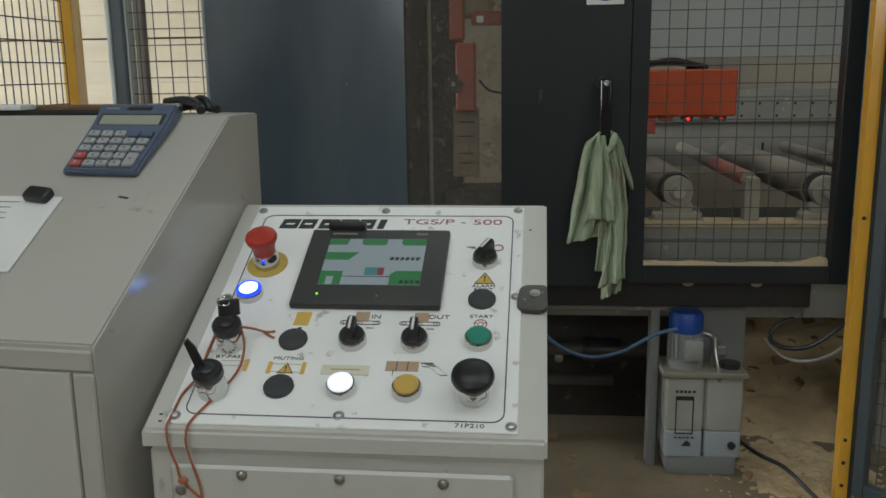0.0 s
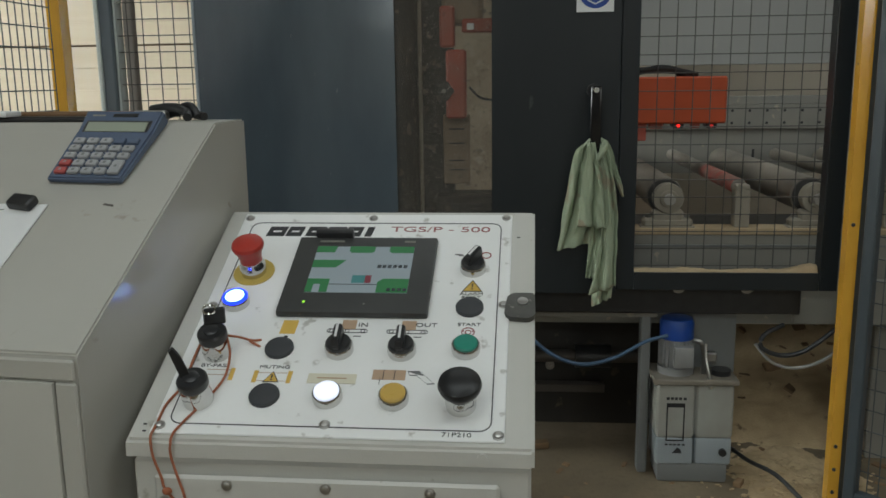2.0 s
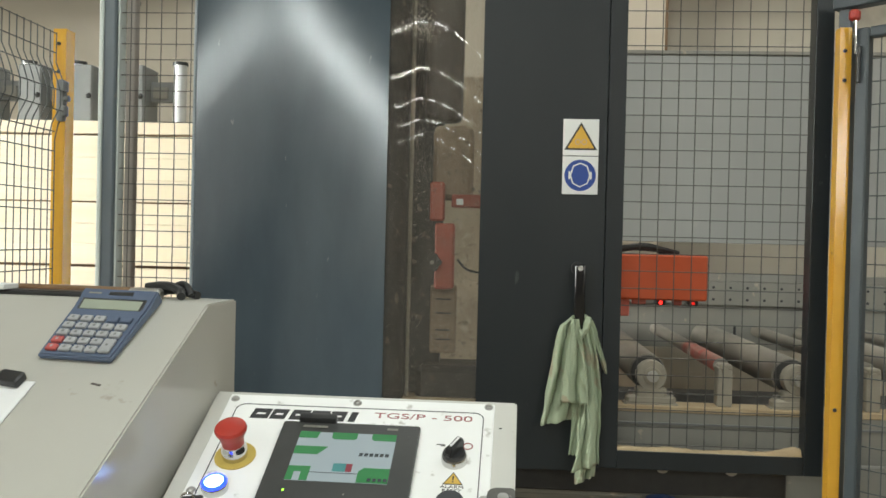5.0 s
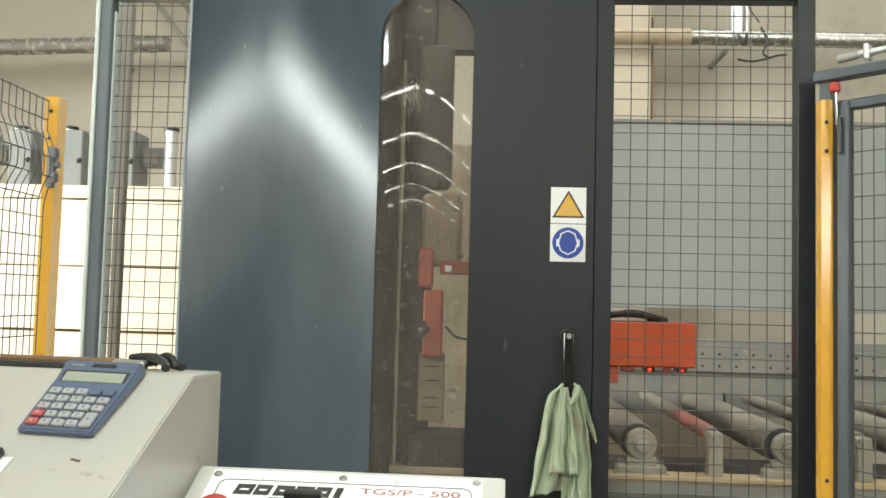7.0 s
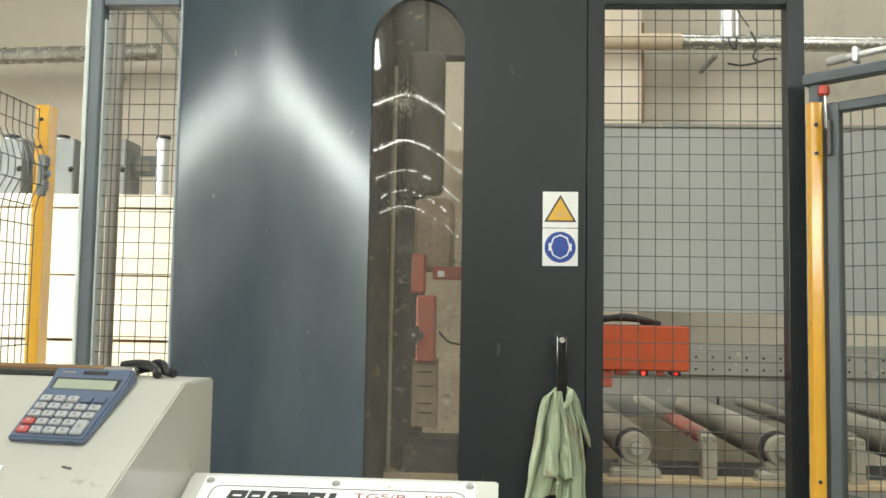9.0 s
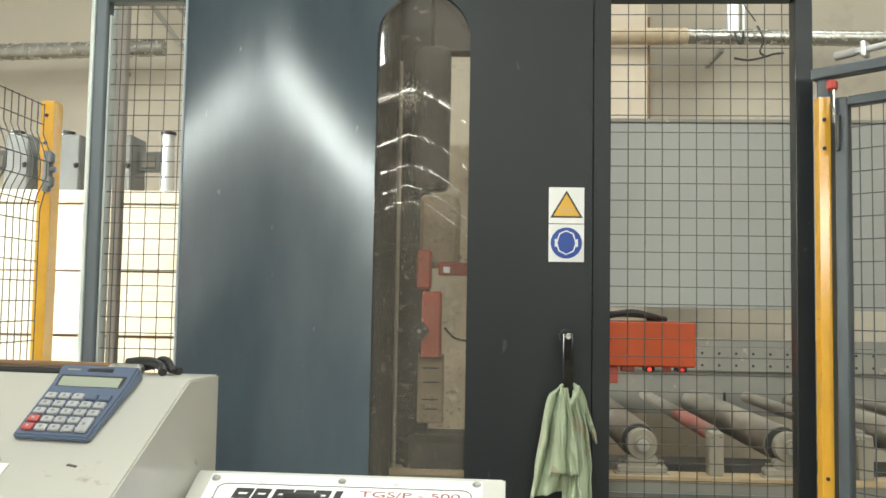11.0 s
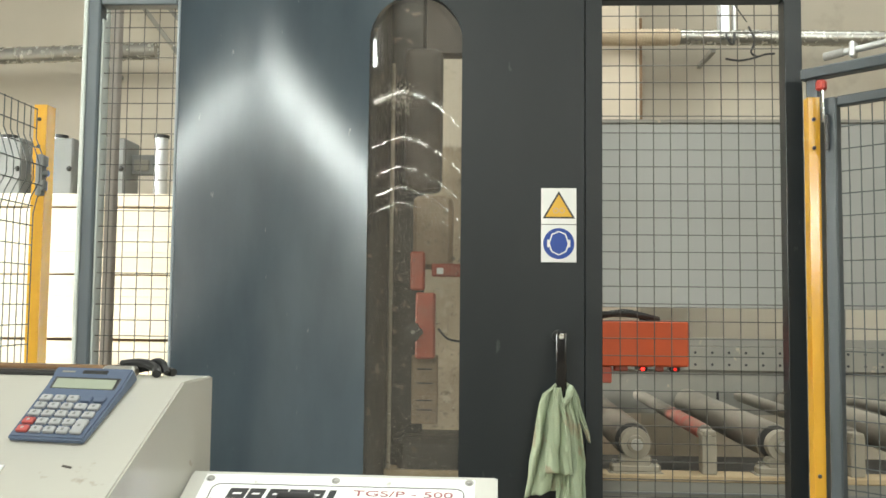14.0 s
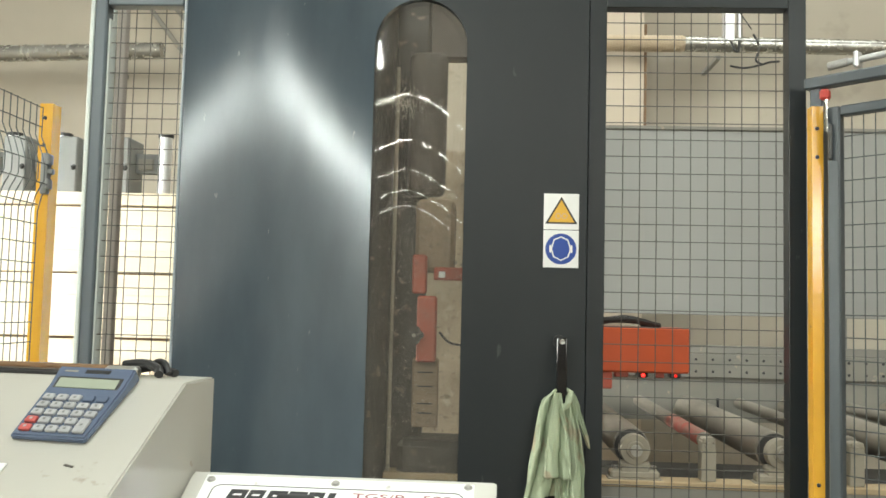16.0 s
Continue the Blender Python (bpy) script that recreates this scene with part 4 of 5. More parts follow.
b = tube(bm_new(), [(0.0, 2.46, 0.56), (0.10, 2.45, 0.46), (0.20, 2.46, 0.415), (0.30, 2.50, 0.42), (0.40, 2.54, 0.46), (0.47, 2.56, 0.475)], 0.0058, 8)
solid("air_hose", b, HOSE_BLUE, "blue air hose sagging in front of the machine base", "hose")
b = tube(bm_new(), [(0.82, 2.6, 0.50), (0.76, 2.58, 0.475), (0.75, 2.57, 0.44), (0.80, 2.57, 0.415), (0.87, 2.57, 0.425), (0.95, 2.58, 0.48), (1.02, 2.6, 0.54)], 0.0072, 8)
solid("black_cable", b, BLACK, "black cable sagging below the conveyor", "cable")
b = tube(bm_new(), [(0.74, 2.60, 0.44), (0.79, 2.59, 0.385), (0.86, 2.58, 0.372), (0.94, 2.58, 0.40), (1.02, 2.6, 0.47)], 0.005, 8)
solid("white_cable", b, CABLE_W, "white cable sagging below the conveyor", "cable")

# ---- safety fences ----
def yellow_post(x, y, top, w, d, label):
    p = thing("yellow_post", label, "fence post", pose(x, y, 0), "yellow fence posts")
    b = bm_new()
    prism(b, [(-w / 2, 0), (w / 2, 0), (w / 2, d), (w / 2 - 0.003, d), (w / 2 - 0.003, 0.003), (-w / 2 + 0.003, 0.003), (-w / 2 + 0.003, d), (-w / 2, d)], 0.0, top, "z")
    part("channel", b, YELLOW, p)
    for z in (0.06, 0.13, 0.20, 0.84, 1.735, 1.815):
        part("bolt", lathe(bm_new(), [(0.0055, 0), (0.0055, 0.003), (0.003, 0.004)], 10, pose(-0.002, 0.0, z, 90)), BLACK, p)
    return p


yellow_post(0.925, 2.40, 1.878, 0.031, 0.036, "safety yellow steel channel post beside the mesh gate")
yellow_post(-1.272, 2.40, 1.858, 0.038, 0.05, "safety yellow fence post holding a bent wire fence")

gate = thing("mesh_gate", "blue-grey safety gate with fine wire mesh, hung on a header frame", "gate", pose(0.933, 2.425, 0, 0, 0, -45))
part("header", box(bm_new(), (0.62, 0, 1.948), (1.30, 0.04, 0.032), 0.004), GATE_BLUE, gate)
part("hinge_post", box(bm_new(), (0.0, 0.012, 0.98), (0.036, 0.040, 1.96), 0.004), GATE_BLUE, gate)
part("leaf_post", box(bm_new(), (0.056, -0.01, 0.955), (0.034, 0.034, 1.83), 0.004), GATE_BLUE, gate)
part("leaf_rail", box(bm_new(), (0.633, -0.01, 1.856), (1.12, 0.032, 0.028), 0.004), GATE_BLUE, gate)
part("leaf_rail", box(bm_new(), (0.633, -0.01, 0.06), (1.12, 0.036, 0.04), 0.004), GATE_BLUE, gate)
part("wire_mesh", wires(bm_new(), 0.075, 1.18, 0.08, 1.842, 0.031, 0.061, 0.0017, ox=0.02), DARK_WIRE, gate)
part("interlock", box(bm_new(), (0.036, -0.03, 1.905), (0.026, 0.026, 0.030), 0.006), RED_CAP, gate, "red interlock switch")
part("interlock_rod", cyl(bm_new(), (0.040, -0.035, 1.89), (0.042, -0.033, 1.80), 0.005, 10), CHROME, gate)
part("interlock_sleeve", box(bm_new(), (0.050, -0.030, 1.772), (0.011, 0.016, 0.10), 0.003), BLACK, gate)
part("strut_tube", cyl(bm_new(), (0.06, 0.03, 2.002), (1.0, 0.03, 2.030), 0.0095, 16), ALU, gate, "bright aluminium tube")
part("strut_end", cyl(bm_new(), (0.02, 0.03, 2.000), (0.075, 0.03, 2.003), 0.012, 16), CABLE_W, gate)
part("strut_clamp", box(bm_new(), (0.10, 0.03, 2.004), (0.014, 0.035, 0.045), 0.004), ALU, gate)

fence = thing("wire_fence", "dark grey folded wire fence clamped to the yellow post", "fence", pose(-1.277, 2.40, 0, 0, 0, -90))


def fold(z):
    for c in (1.655, 0.95, 0.35):
        d = abs(z - c)
        if d < 0.085:
            return 0.032 * min(1.0, (0.085 - d) / 0.045)
    return 0.0


part("wire_mesh", wires(bm_new(), 0.01, 1.25, 0.10, 1.845, 0.034, 0.0562, 0.0017, fold), DARK_WIRE, fence)
b = bm_new()
box(b, (0.012, 0.018, 1.65), (0.022, 0.022, 0.12), 0.007, seg=2)
box(b, (0.012, 0.030, 1.69), (0.026, 0.010, 0.03), 0.003)
box(b, (0.012, 0.030, 1.62), (0.026, 0.010, 0.03), 0.003)
cyl(b, (0.012, 0.02, 1.655), (0.012, 0.042, 1.655), 0.009, 6)
part("clamp", b, MACH_GREY, fence, "dull grey metal fence clamp")


# ---- control console with sloping panel ----
SL = 26.79
console = thing("control_console", "light grey steel control console with a white printed sloping panel", "control console", pose(-0.253, 0.9, 0, 0, 0, -1.17))
cs, sn = math.cos(radians(SL)), math.sin(radians(SL))
ZP = 0.992 - 0.008 * cs
YP = 0.008 * sn
U0, U1, V0, V1 = -0.1065, 0.2815, -0.1715, 0.204


def on_slope(u, v, lift=0.0):
    """A place on the sloping face, as a pose whose z stands out of it."""
    return pose(u, YP + v * cs - lift * sn, ZP + v * sn + lift * cs, SL)


fy, fz = YP + V0 * cs, ZP + V0 * sn
by, bz = YP + V1 * cs, ZP + V1 * sn
b = prism(bm_new(), [(fy, fz), (fy, fz - 0.017), (fy + 0.012, fz - 0.0175), (by, fz - 0.0175), (by, bz)], U0, U1, "x")
bmesh.ops.bevel(b, geom=[e for e in b.edges if e.calc_face_angle(0) > 0.3 and abs(e.verts[0].co.z - fz) < 0.001 or abs(e.verts[0].co.z - bz) < 0.002], offset=0.003, segments=2, affect="EDGES")
part("lid", b, GREY, console, "sloping lid with folded lip")
b = box(bm_new(), ((U0 + U1) / 2, (fy + by) / 2 + 0.003, (fz - 0.0215) / 2), (U1 - U0 - 0.006, by - fy - 0.006, fz - 0.0215), 0.003)
part("cabinet", b, GREY, console)
cover = part("front_cover", box(bm_new(), (0.085, fy - 0.0005, 0.60), (0.33, 0.006, 0.548), 0.003), GREY, console, "screwed grey front cover")
SCREW = lathe(bm_new(), [(0.0056, 0), (0.0056, 0.0007), (0.0042, 0.0009), (0.0038, 0.0026), (0.002, 0.0034)], 14)
screw_mesh = finish(SCREW, "screw", STEEL)


def screw(parent, m):
    ob = new("screw", screw_mesh)
    ob.parent, ob.matrix_basis = parent, m
    return ob


for u, z in ((-0.008, 0.866), (0.087, 0.8655), (0.1855, 0.8645), (0.2395, 0.848), (-0.07, 0.848)):
    screw(cover, pose(u, fy - 0.0035, z, 90))
part("round_plug", cyl(bm_new(), (0.234, fy + 0.001, 0.8985), (0.234, fy - 0.002, 0.8985), 0.0055, 14), GREY, console)

plate = part("panel_plate", box(bm_new(), (0.0845, 0.0150, 0.0012), (0.339, 0.358, 0.0024), 0.0008), PLATE, console, "white printed panel plate", at=on_slope(0, 0))
PL = 0.0026


def flat(u, v, lift=PL):
    """A place on the plate, in the plate's own frame."""
    return pose(u, v, lift)


for u, v in ((-0.077, 0.184), (0.081, 0.1850), (0.2465, 0.1870), (-0.0765, 0.018), (0.2475, 0.026), (-0.0775, -0.155), (0.083, -0.1490), (0.248, -0.1565)):
    screw(plate, flat(u, v, 0.0023) @ pose(0, 0, 0, 0, 0, 40))
# printed border line with rounded corners
def round_rect(x0, x1, y0, y1, r, n=5):
    out = []
    for cx, cy, a in ((x1 - r, y1 - r, 0), (x0 + r, y1 - r, 90), (x0 + r, y0 + r, 180), (x1 - r, y0 + r, 270)):
        out += arc(cx, cy, r, a, a + 90, n)
    return out


def printed(name, bm, ink, label=""):
    return part(name, bm, ink, plate, label, at=flat(0, 0, 0.0024))


T0, T1 = 0.0, 0.0004
printed("border_line", ring_plate(bm_new(), round_rect(-0.0708, 0.2415, -0.1525, 0.1752, 0.012), round_rect(-0.0696, 0.2403, -0.1513, 0.1740, 0.0108), T0, T1, "z"), INK)
# maker's mark as plain slanted blocks
b = bm_new()
for i, w in enumerate((0.0225, 0.0195, 0.0225, 0.0225, 0.0195, 0.0085)):
    x = -0.0485 + 0.0246 * i
    o = [(x, 0.1475), (x + w, 0.1475), (x + w + 0.003, 0.1665), (x + 0.003, 0.1665)]
    c0 = (x + w / 2 + 0.0015, 0.1570)
    if w < 0.01:
        prism(b, o, T0, T1)
    else:
        ring_plate(b, o, [(c0[0] + (p - c0[0]) * 0.5, c0[1] + (q - c0[1]) * 0.2) for p, q in o], T0, T1, "z")
printed("maker_mark", b, INK, "black slanted blocks of the maker's mark")
M0 = 0.0025
write("lettering", "TGS/P - 500", 0.0145, pose(0.1670, 0.1618, M0), RED_INK, plate, 1.70)
write("lettering", "71P210", 0.0070, pose(0.2090, -0.1570, M0), INK, plate, 1.35)
write("lettering", "START", 0.0066, pose(0.2120, -0.0068, M0), INK, plate, 1.3)
write("lettering", "ALARM", 0.0066, pose(0.2115, 0.0430, M0), INK, plate, 1.25)
write("lettering", "RESET", 0.0066, pose(0.2115, 0.0370, M0), INK, plate, 1.25)
write("lettering", "IN", 0.0085, pose(0.0985, -0.0100, M0), INK, plate, 1.3)
write("lettering", "OUT", 0.0085, pose(0.1665, -0.0090, M0), INK, plate, 1.3)
write("lettering", "MUTING", 0.0064, pose(0.0170, -0.0750, M0), INK, plate, 1.3)
write("lettering", "BY-PASS", 0.0066, pose(-0.0460, -0.0745, M0), INK, plate, 1.3)

# pictograms
b = prism(bm_new(), [(0.0095, -0.0255), (0.0262, -0.0255), (0.0272, -0.0045), (0.0105, -0.0045)], T0, T1)
printed("yellow_square", b, YEL_INK)
printed("small_mark", box(bm_new(), (0.0180, -0.0300, 0.0002), (0.004, 0.003, 0.0004)), INK)
for u in (0.0824, 0.1470):
    printed("tan_block", box(bm_new(), (u + 0.001, -0.0100, 0.0002), (0.0155, 0.0145, 0.0004)), TAN_INK)
    b = bm_new()
    ring_plate(b, round_rect(u - 0.022, u + 0.022, -0.0225, -0.0165, 0.0029), round_rect(u - 0.0212, u + 0.0212, -0.0217, -0.0173, 0.0021), T0, T1, "z")
    for dx in (-0.017, 0.0, 0.017):
        ring_plate(b, arc(u + dx, -0.0195, 0.0026, 0, 330, 11), arc(u + dx, -0.0195, 0.0019, 0, 330, 11), T0, T1, "z")
    box(b, (u - 0.008, -0.0275, 0.0002), (0.008, 0.0009, 0.0004))
    box(b, (u + 0.012, -0.0275, 0.0002), (0.008, 0.0009, 0.0004))
    printed("conveyor_symbol", b, INK)


def triangle(u, v, k):
    b = prism(bm_new(), [(u - k, v - 0.8 * k), (u + k, v - 0.8 * k), (u, v + 0.95 * k)], T0, T1)
    printed("triangle_edge", b, INK)
    k2 = k * 0.82
    b = prism(bm_new(), [(u - k2, v - 0.70 * k), (u + k2, v - 0.70 * k), (u, v + 0.75 * k)], T1, T1 + 0.0003)
    printed("warning_triangle", b, YEL_INK)
    b = prism(bm_new(), [(u - 0.0006, v - 0.22 * k), (u + 0.0006, v - 0.22 * k), (u + 0.001, v + 0.35 * k), (u - 0.001, v + 0.35 * k)], T1 + 0.0003, T1 + 0.0006)
    box(b, (u, v - 0.45 * k, 0.0009), (0.0016, 0.0016, 0.0004))
    printed("exclamation_mark", b, INK)


triangle(0.2120, 0.0560, 0.0115)
triangle(0.0172, -0.0890, 0.0085)
for u in (-0.0005, 0.0350):
    printed("yellow_bar", box(bm_new(), (u, -0.0885, 0.0002), (0.0045, 0.0165, 0.0004)), YEL_INK)
b = bm_new()
for v in (-0.0830, -0.0940):
    box(b, (0.0165, v, 0.0001), (0.031, 0.0007, 0.0002))
printed("beam_lines", b, TAN_INK)
b = bm_new()
box(b, (-0.0255, -0.086, 0.0002), (0.0045, 0.0165, 0.0004))
printed("yellow_bar", b, YEL_INK)
b = bm_new()
for v in (-0.080, -0.087):
    box(b, (-0.04, v, 0.0001), (0.026, 0.0007, 0.0002))
printed("beam_lines", b, TAN_INK)
b = bm_new()
ring_plate(b, arc(0.2115, -0.0185, 0.0072, 0, 345, 23), arc(0.2115, -0.0185, 0.0060, 0, 345, 23), T0, T1, "z")
ring_plate(b, arc(0.2115, -0.0185, 0.0036, 0, 345, 23), arc(0.2115, -0.0185, 0.0025, 0, 345, 23), T0, T1, "z")
for s in (-1, 1):
    prism(b, [(0.2115 + s * 0.0045, -0.0155), (0.2115 + s * 0.0075, -0.0165), (0.2115 + s * 0.0045, -0.0185)], T0, T1)
printed("start_symbol", b, RED_INK)
tape = printed("label_tape", box(bm_new(), (0.0790, -0.0895, 0.0004), (0.0495, 0.0135, 0.0008), 0.0003), PALE_TAPE, "cream tape label with tiny writing")
b = box(bm_new(), (0.0790, -0.0892, 0.0010), (0.030, 0.0014, 0.0003))
printed("writing_bar", b, TAN_INK)
for k in range(3):
    printed("tan_block", box(bm_new(), (0.1248 + 0.0113 * k, -0.0825, 0.0002), (0.0108, 0.0135, 0.0004)), TAN_INK)
b = bm_new()
for u in (0.1304, 0.1417):
    box(b, (u, -0.0825, 0.0003), (0.0008, 0.0135, 0.0006))
box(b, (0.1275, -0.0915, 0.0002), (0.0006, 0.008, 0.0004))
prism(b, [(0.1275 - 0.0012, -0.0895), (0.1275 + 0.0012, -0.0895), (0.1275, -0.0868)], T0, T1)
printed("dividing_lines", b, INK)
b = bm_new()
o = [(0.1545, -0.0770), (0.1665, -0.0765), (0.1830, -0.0935), (0.1760, -0.0945), (0.1635, -0.0820), (0.1565, -0.0820)]
cx = sum(p for p, q in o) / 6
cy = sum(q for p, q in o) / 6
ring_plate(b, o, [(p + (0.0008 if p < cx else -0.0008), q + (0.0009 if q < cy else -0.0009)) for p, q in o], T0, T1, "z")
printed("arm_outline", b, INK)
printed("grey_arm", prism(bm_new(), [(0.1560, -0.0775), (0.1660, -0.0772), (0.1715, -0.0828), (0.1640, -0.0812)], T0, 0.0003), MACH_GREY)
b = bm_new()
ring_plate(b, arc(0.2250, 0.1120, 0.0062, 0, 345, 23), arc(0.2250, 0.1120, 0.0046, 0, 345, 23), T0, T1, "z")
printed("zero_symbol", b, RED_INK)
b = bm_new()
box(b, (0.1930, 0.1130, 0.0002), (0.010, 0.0012, 0.0004))
box(b, (0.1960, 0.1110, 0.0002), (0.006, 0.0010, 0.0004))
printed("sound_symbol", b, INK)

# touch screen
hmi = part("touch_screen", box(bm_new(), (0.0835, 0.0675, 0.0045), (0.167, 0.135, 0.009), 0.003, seg=2), HMI_FRAME, console, "charcoal framed touch screen", at=on_slope(0, 0, 0.0024))
Z = 0.0092
part("display", box(bm_new(), (0.0835, 0.0735, Z), (0.1155, 0.0825, 0.0008)), LCD, hmi, "lit pale grey display")


def tile(name, poly, m, lift=0.0005):
    part(name, prism(bm_new(), poly, Z + lift, Z + lift + 0.0004), m, hmi)


X0, X1, Y0, Y1 = 0.0258, 0.1412, 0.0323, 0.1147
tile("green_key", [(X0, 0.1035), (X0 + 0.022, 0.1035), (X0 + 0.024, Y1), (X0, Y1)], LCD_GREEN)
tile("green_key", [(0.068, 0.1030), (0.092, 0.1030), (0.095, 0.106), (0.095, Y1), (0.065, Y1), (0.065, 0.106)], LCD_GREEN)
tile("green_key", [(0.1155, 0.1030), (X1, 0.1030), (X1, Y1), (0.1125, Y1), (0.1125, 0.106)], LCD_GREEN)
tile("green_key", [(X0, 0.0755), (0.054, 0.0755), (0.064, 0.089), (X0, 0.089)], LCD_GREEN)
tile("green_key", [(X0, Y0), (X0 + 0.008, Y0), (X0 + 0.008, 0.046), (0.051, 0.046), (0.051, 0.055), (X0, 0.055)], LCD_GREEN)
tile("green_key", [(X0 + 0.016, Y0), (0.051, Y0), (0.051, 0.046), (X0 + 0.016, 0.046)], LCD_GREEN)
tile("green_key", [(0.106, Y0), (X1, Y0), (X1, 0.056), (0.112, 0.056), (0.106, 0.050)], LCD_GREEN)
tile("cyan_field", [(0.076, 0.0485), (0.091, 0.0485), (0.091, 0.0615), (0.076, 0.0615)], LCD_CYAN)
tile("red_field", [(0.091, 0.0485), (0.098, 0.0485), (0.098, 0.0615), (0.091, 0.0615)], LCD_RED)
for k in range(6):
    tile("dark_block", [(0.102 + 0.006 * k, 0.0755), (0.1062 + 0.006 * k, 0.0755), (0.1068 + 0.006 * k, 0.0805), (0.1026 + 0.006 * k, 0.0805)], LCD_DARK)
for k in range(4):
    tile("dark_block", [(0.118 + 0.006 * k, 0.0345), (0.122 + 0.006 * k, 0.0345), (0.122 + 0.006 * k, 0.039), (0.118 + 0.006 * k, 0.039)], LCD_DARK, 0.001)
tile("dark_line", [(0.051, 0.0455), (0.106, 0.0455), (0.106, 0.0461), (0.051, 0.0461)], LCD_DARK)
for u, w in ((0.026, 0.030), (0.128, 0.013)):
    part("bezel_print", box(bm_new(), (u + w / 2, 0.1255, Z - 0.0001), (w, 0.0035, 0.0004)), BEAM_GREY, hmi, "faint pale print")
part("status_led", box(bm_new(), (0.0285, 0.0165, Z), (0.0022, 0.0022, 0.0008)), LED_GREEN, hmi, "tiny green lamp")
part("bezel_dot", cyl(bm_new(), (0.096, 0.014, Z - 0.0002), (0.096, 0.014, Z + 0.0003), 0.0012, 8), BEAM_GREY, hmi)
b = box(bm_new(), (0.042, 0.138, 0.0105), (0.046, 0.011, 0.012), 0.003, seg=2)
part("clip", b, BLACK, hmi, "black plastic clip")


def bezel(u, v):
    p = part("bezel", lathe(bm_new(), [(0.0148, 0), (0.0150, 0.002), (0.0150, 0.0075), (0.0138, 0.0095), (0.0118, 0.0098), (0.0115, 0.007)], 30), CHROME, console, "chrome ring", at=on_slope(u, v, 0.0022))
    return p


def push(u, v, m, label, flush=False):
    if flush:
        return part("blanking_cap", lathe(bm_new(), [(0.0152, 0), (0.0152, 0.0032), (0.0142, 0.0044), (0.006, 0.0046)], 30), m, console, label, at=on_slope(u, v, 0.0022))
    p = bezel(u, v)
    part("push_cap", lathe(bm_new(), [(0.0126, 0.003), (0.0126, 0.0112), (0.0114, 0.0124), (0.004, 0.0128)], 28), m, p, label)
    return p


push(0.0155, -0.0485, BLACK_CAP, "dull black blanking cap", True)
push(0.0160, -0.1150, BLACK_CAP, "dull black blanking cap", True)
push(0.2110, 0.0195, BLACK_CAP, "dull black blanking cap", True)
push(0.2110, -0.0450, GREEN_CAP, "green start push cap")
push(0.0795, -0.1150, WHITE_LENS, "lit white push cap")
push(0.1450, -0.1155, AMBER_CAP, "amber push cap")
p = bezel(-0.0505, 0.0225)
part("lit_ring", lathe(bm_new(), [(0.0116, 0.003), (0.0142, 0.0100), (0.0132, 0.0114), (0.0106, 0.0118), (0.0106, 0.0106)], 28), BLUE_RING, p, "glowing blue ring")
part("push_cap", lathe(bm_new(), [(0.0106, 0.003), (0.0106, 0.0112), (0.0094, 0.0118), (0.003, 0.0120)], 28), BLUE_LENS, p, "lit pale blue push cap")


def selector(u, v, turn):
    p = bezel(u, v)
    b = lathe(bm_new(), [(0.0132, 0.0085), (0.0132, 0.0125), (0.0118, 0.0145)], 28)
    m = pose(0, 0, 0, 0, 0, turn)
    k = prism(bm_new(), [(-0.0125, 0.0125), (0.0135, 0.0125), (0.0150, 0.0215), (0.0125, 0.0270), (-0.0095, 0.0250), (-0.0135, 0.0180)], -0.0042, 0.0042, "x")
    bmesh.ops.bevel(k, geom=list(k.edges), offset=0.0012, segments=2, affect="EDGES")
    part("collar", b, BLACK, p, "black collar")
    lv = part("lever", k, BLACK, p, "black selector lever", at=m)
    part("pointer", box(bm_new(), (0, 0.0040, 0.0272), (0.0026, 0.0165, 0.0006)), SIGN_WHITE, p, "white pointer line", at=m @ pose(0, 0, 0, 5))
    return p


selector(0.0795, -0.0490, 0)
selector(0.1450, -0.0490, 0)
selector(0.2110, 0.0860, -32)

# emergency stop on its yellow disc
stop = part("emergency_stop", lathe(bm_new(), [(0.0145, 0), (0.0150, 0.003), (0.0150, 0.012), (0.0128, 0.016), (0.0128, 0.019)], 30), CHROME, console, "emergency stop with chrome neck", at=on_slope(-0.0445, 0.0770, 0.0028))
part("stop_disc", lathe(bm_new(), [(0.0240, -0.0003), (0.0240, 0.0008), (0.0155, 0.0009)], 36), ESTOP_DISC, stop, "yellow ring label")
part("mushroom_head", lathe(bm_new(), [(0.0128, 0.018), (0.0128, 0.0215), (0.0142, 0.030), (0.0178, 0.0365), (0.0186, 0.040), (0.0172, 0.0432), (0.010, 0.0452), (0.003, 0.0456)], 36), RED_CAP, stop, "red mushroom head")
mush = part("mushroom_button", lathe(bm_new(), [(0.0148, 0), (0.0150, 0.002), (0.0150, 0.0085), (0.0128, 0.0125), (0.0128, 0.016)], 30), CHROME, console, "mushroom button with chrome neck", at=on_slope(0.2110, -0.1205, 0.0024))
part("mushroom_head", lathe(bm_new(), [(0.0128, 0.0145), (0.0155, 0.0200), (0.0198, 0.0245), (0.0210, 0.0285), (0.0198, 0.0330), (0.0150, 0.0368), (0.008, 0.0386), (0.002, 0.0390)], 36), BLACK_DOME, mush, "black mushroom head")


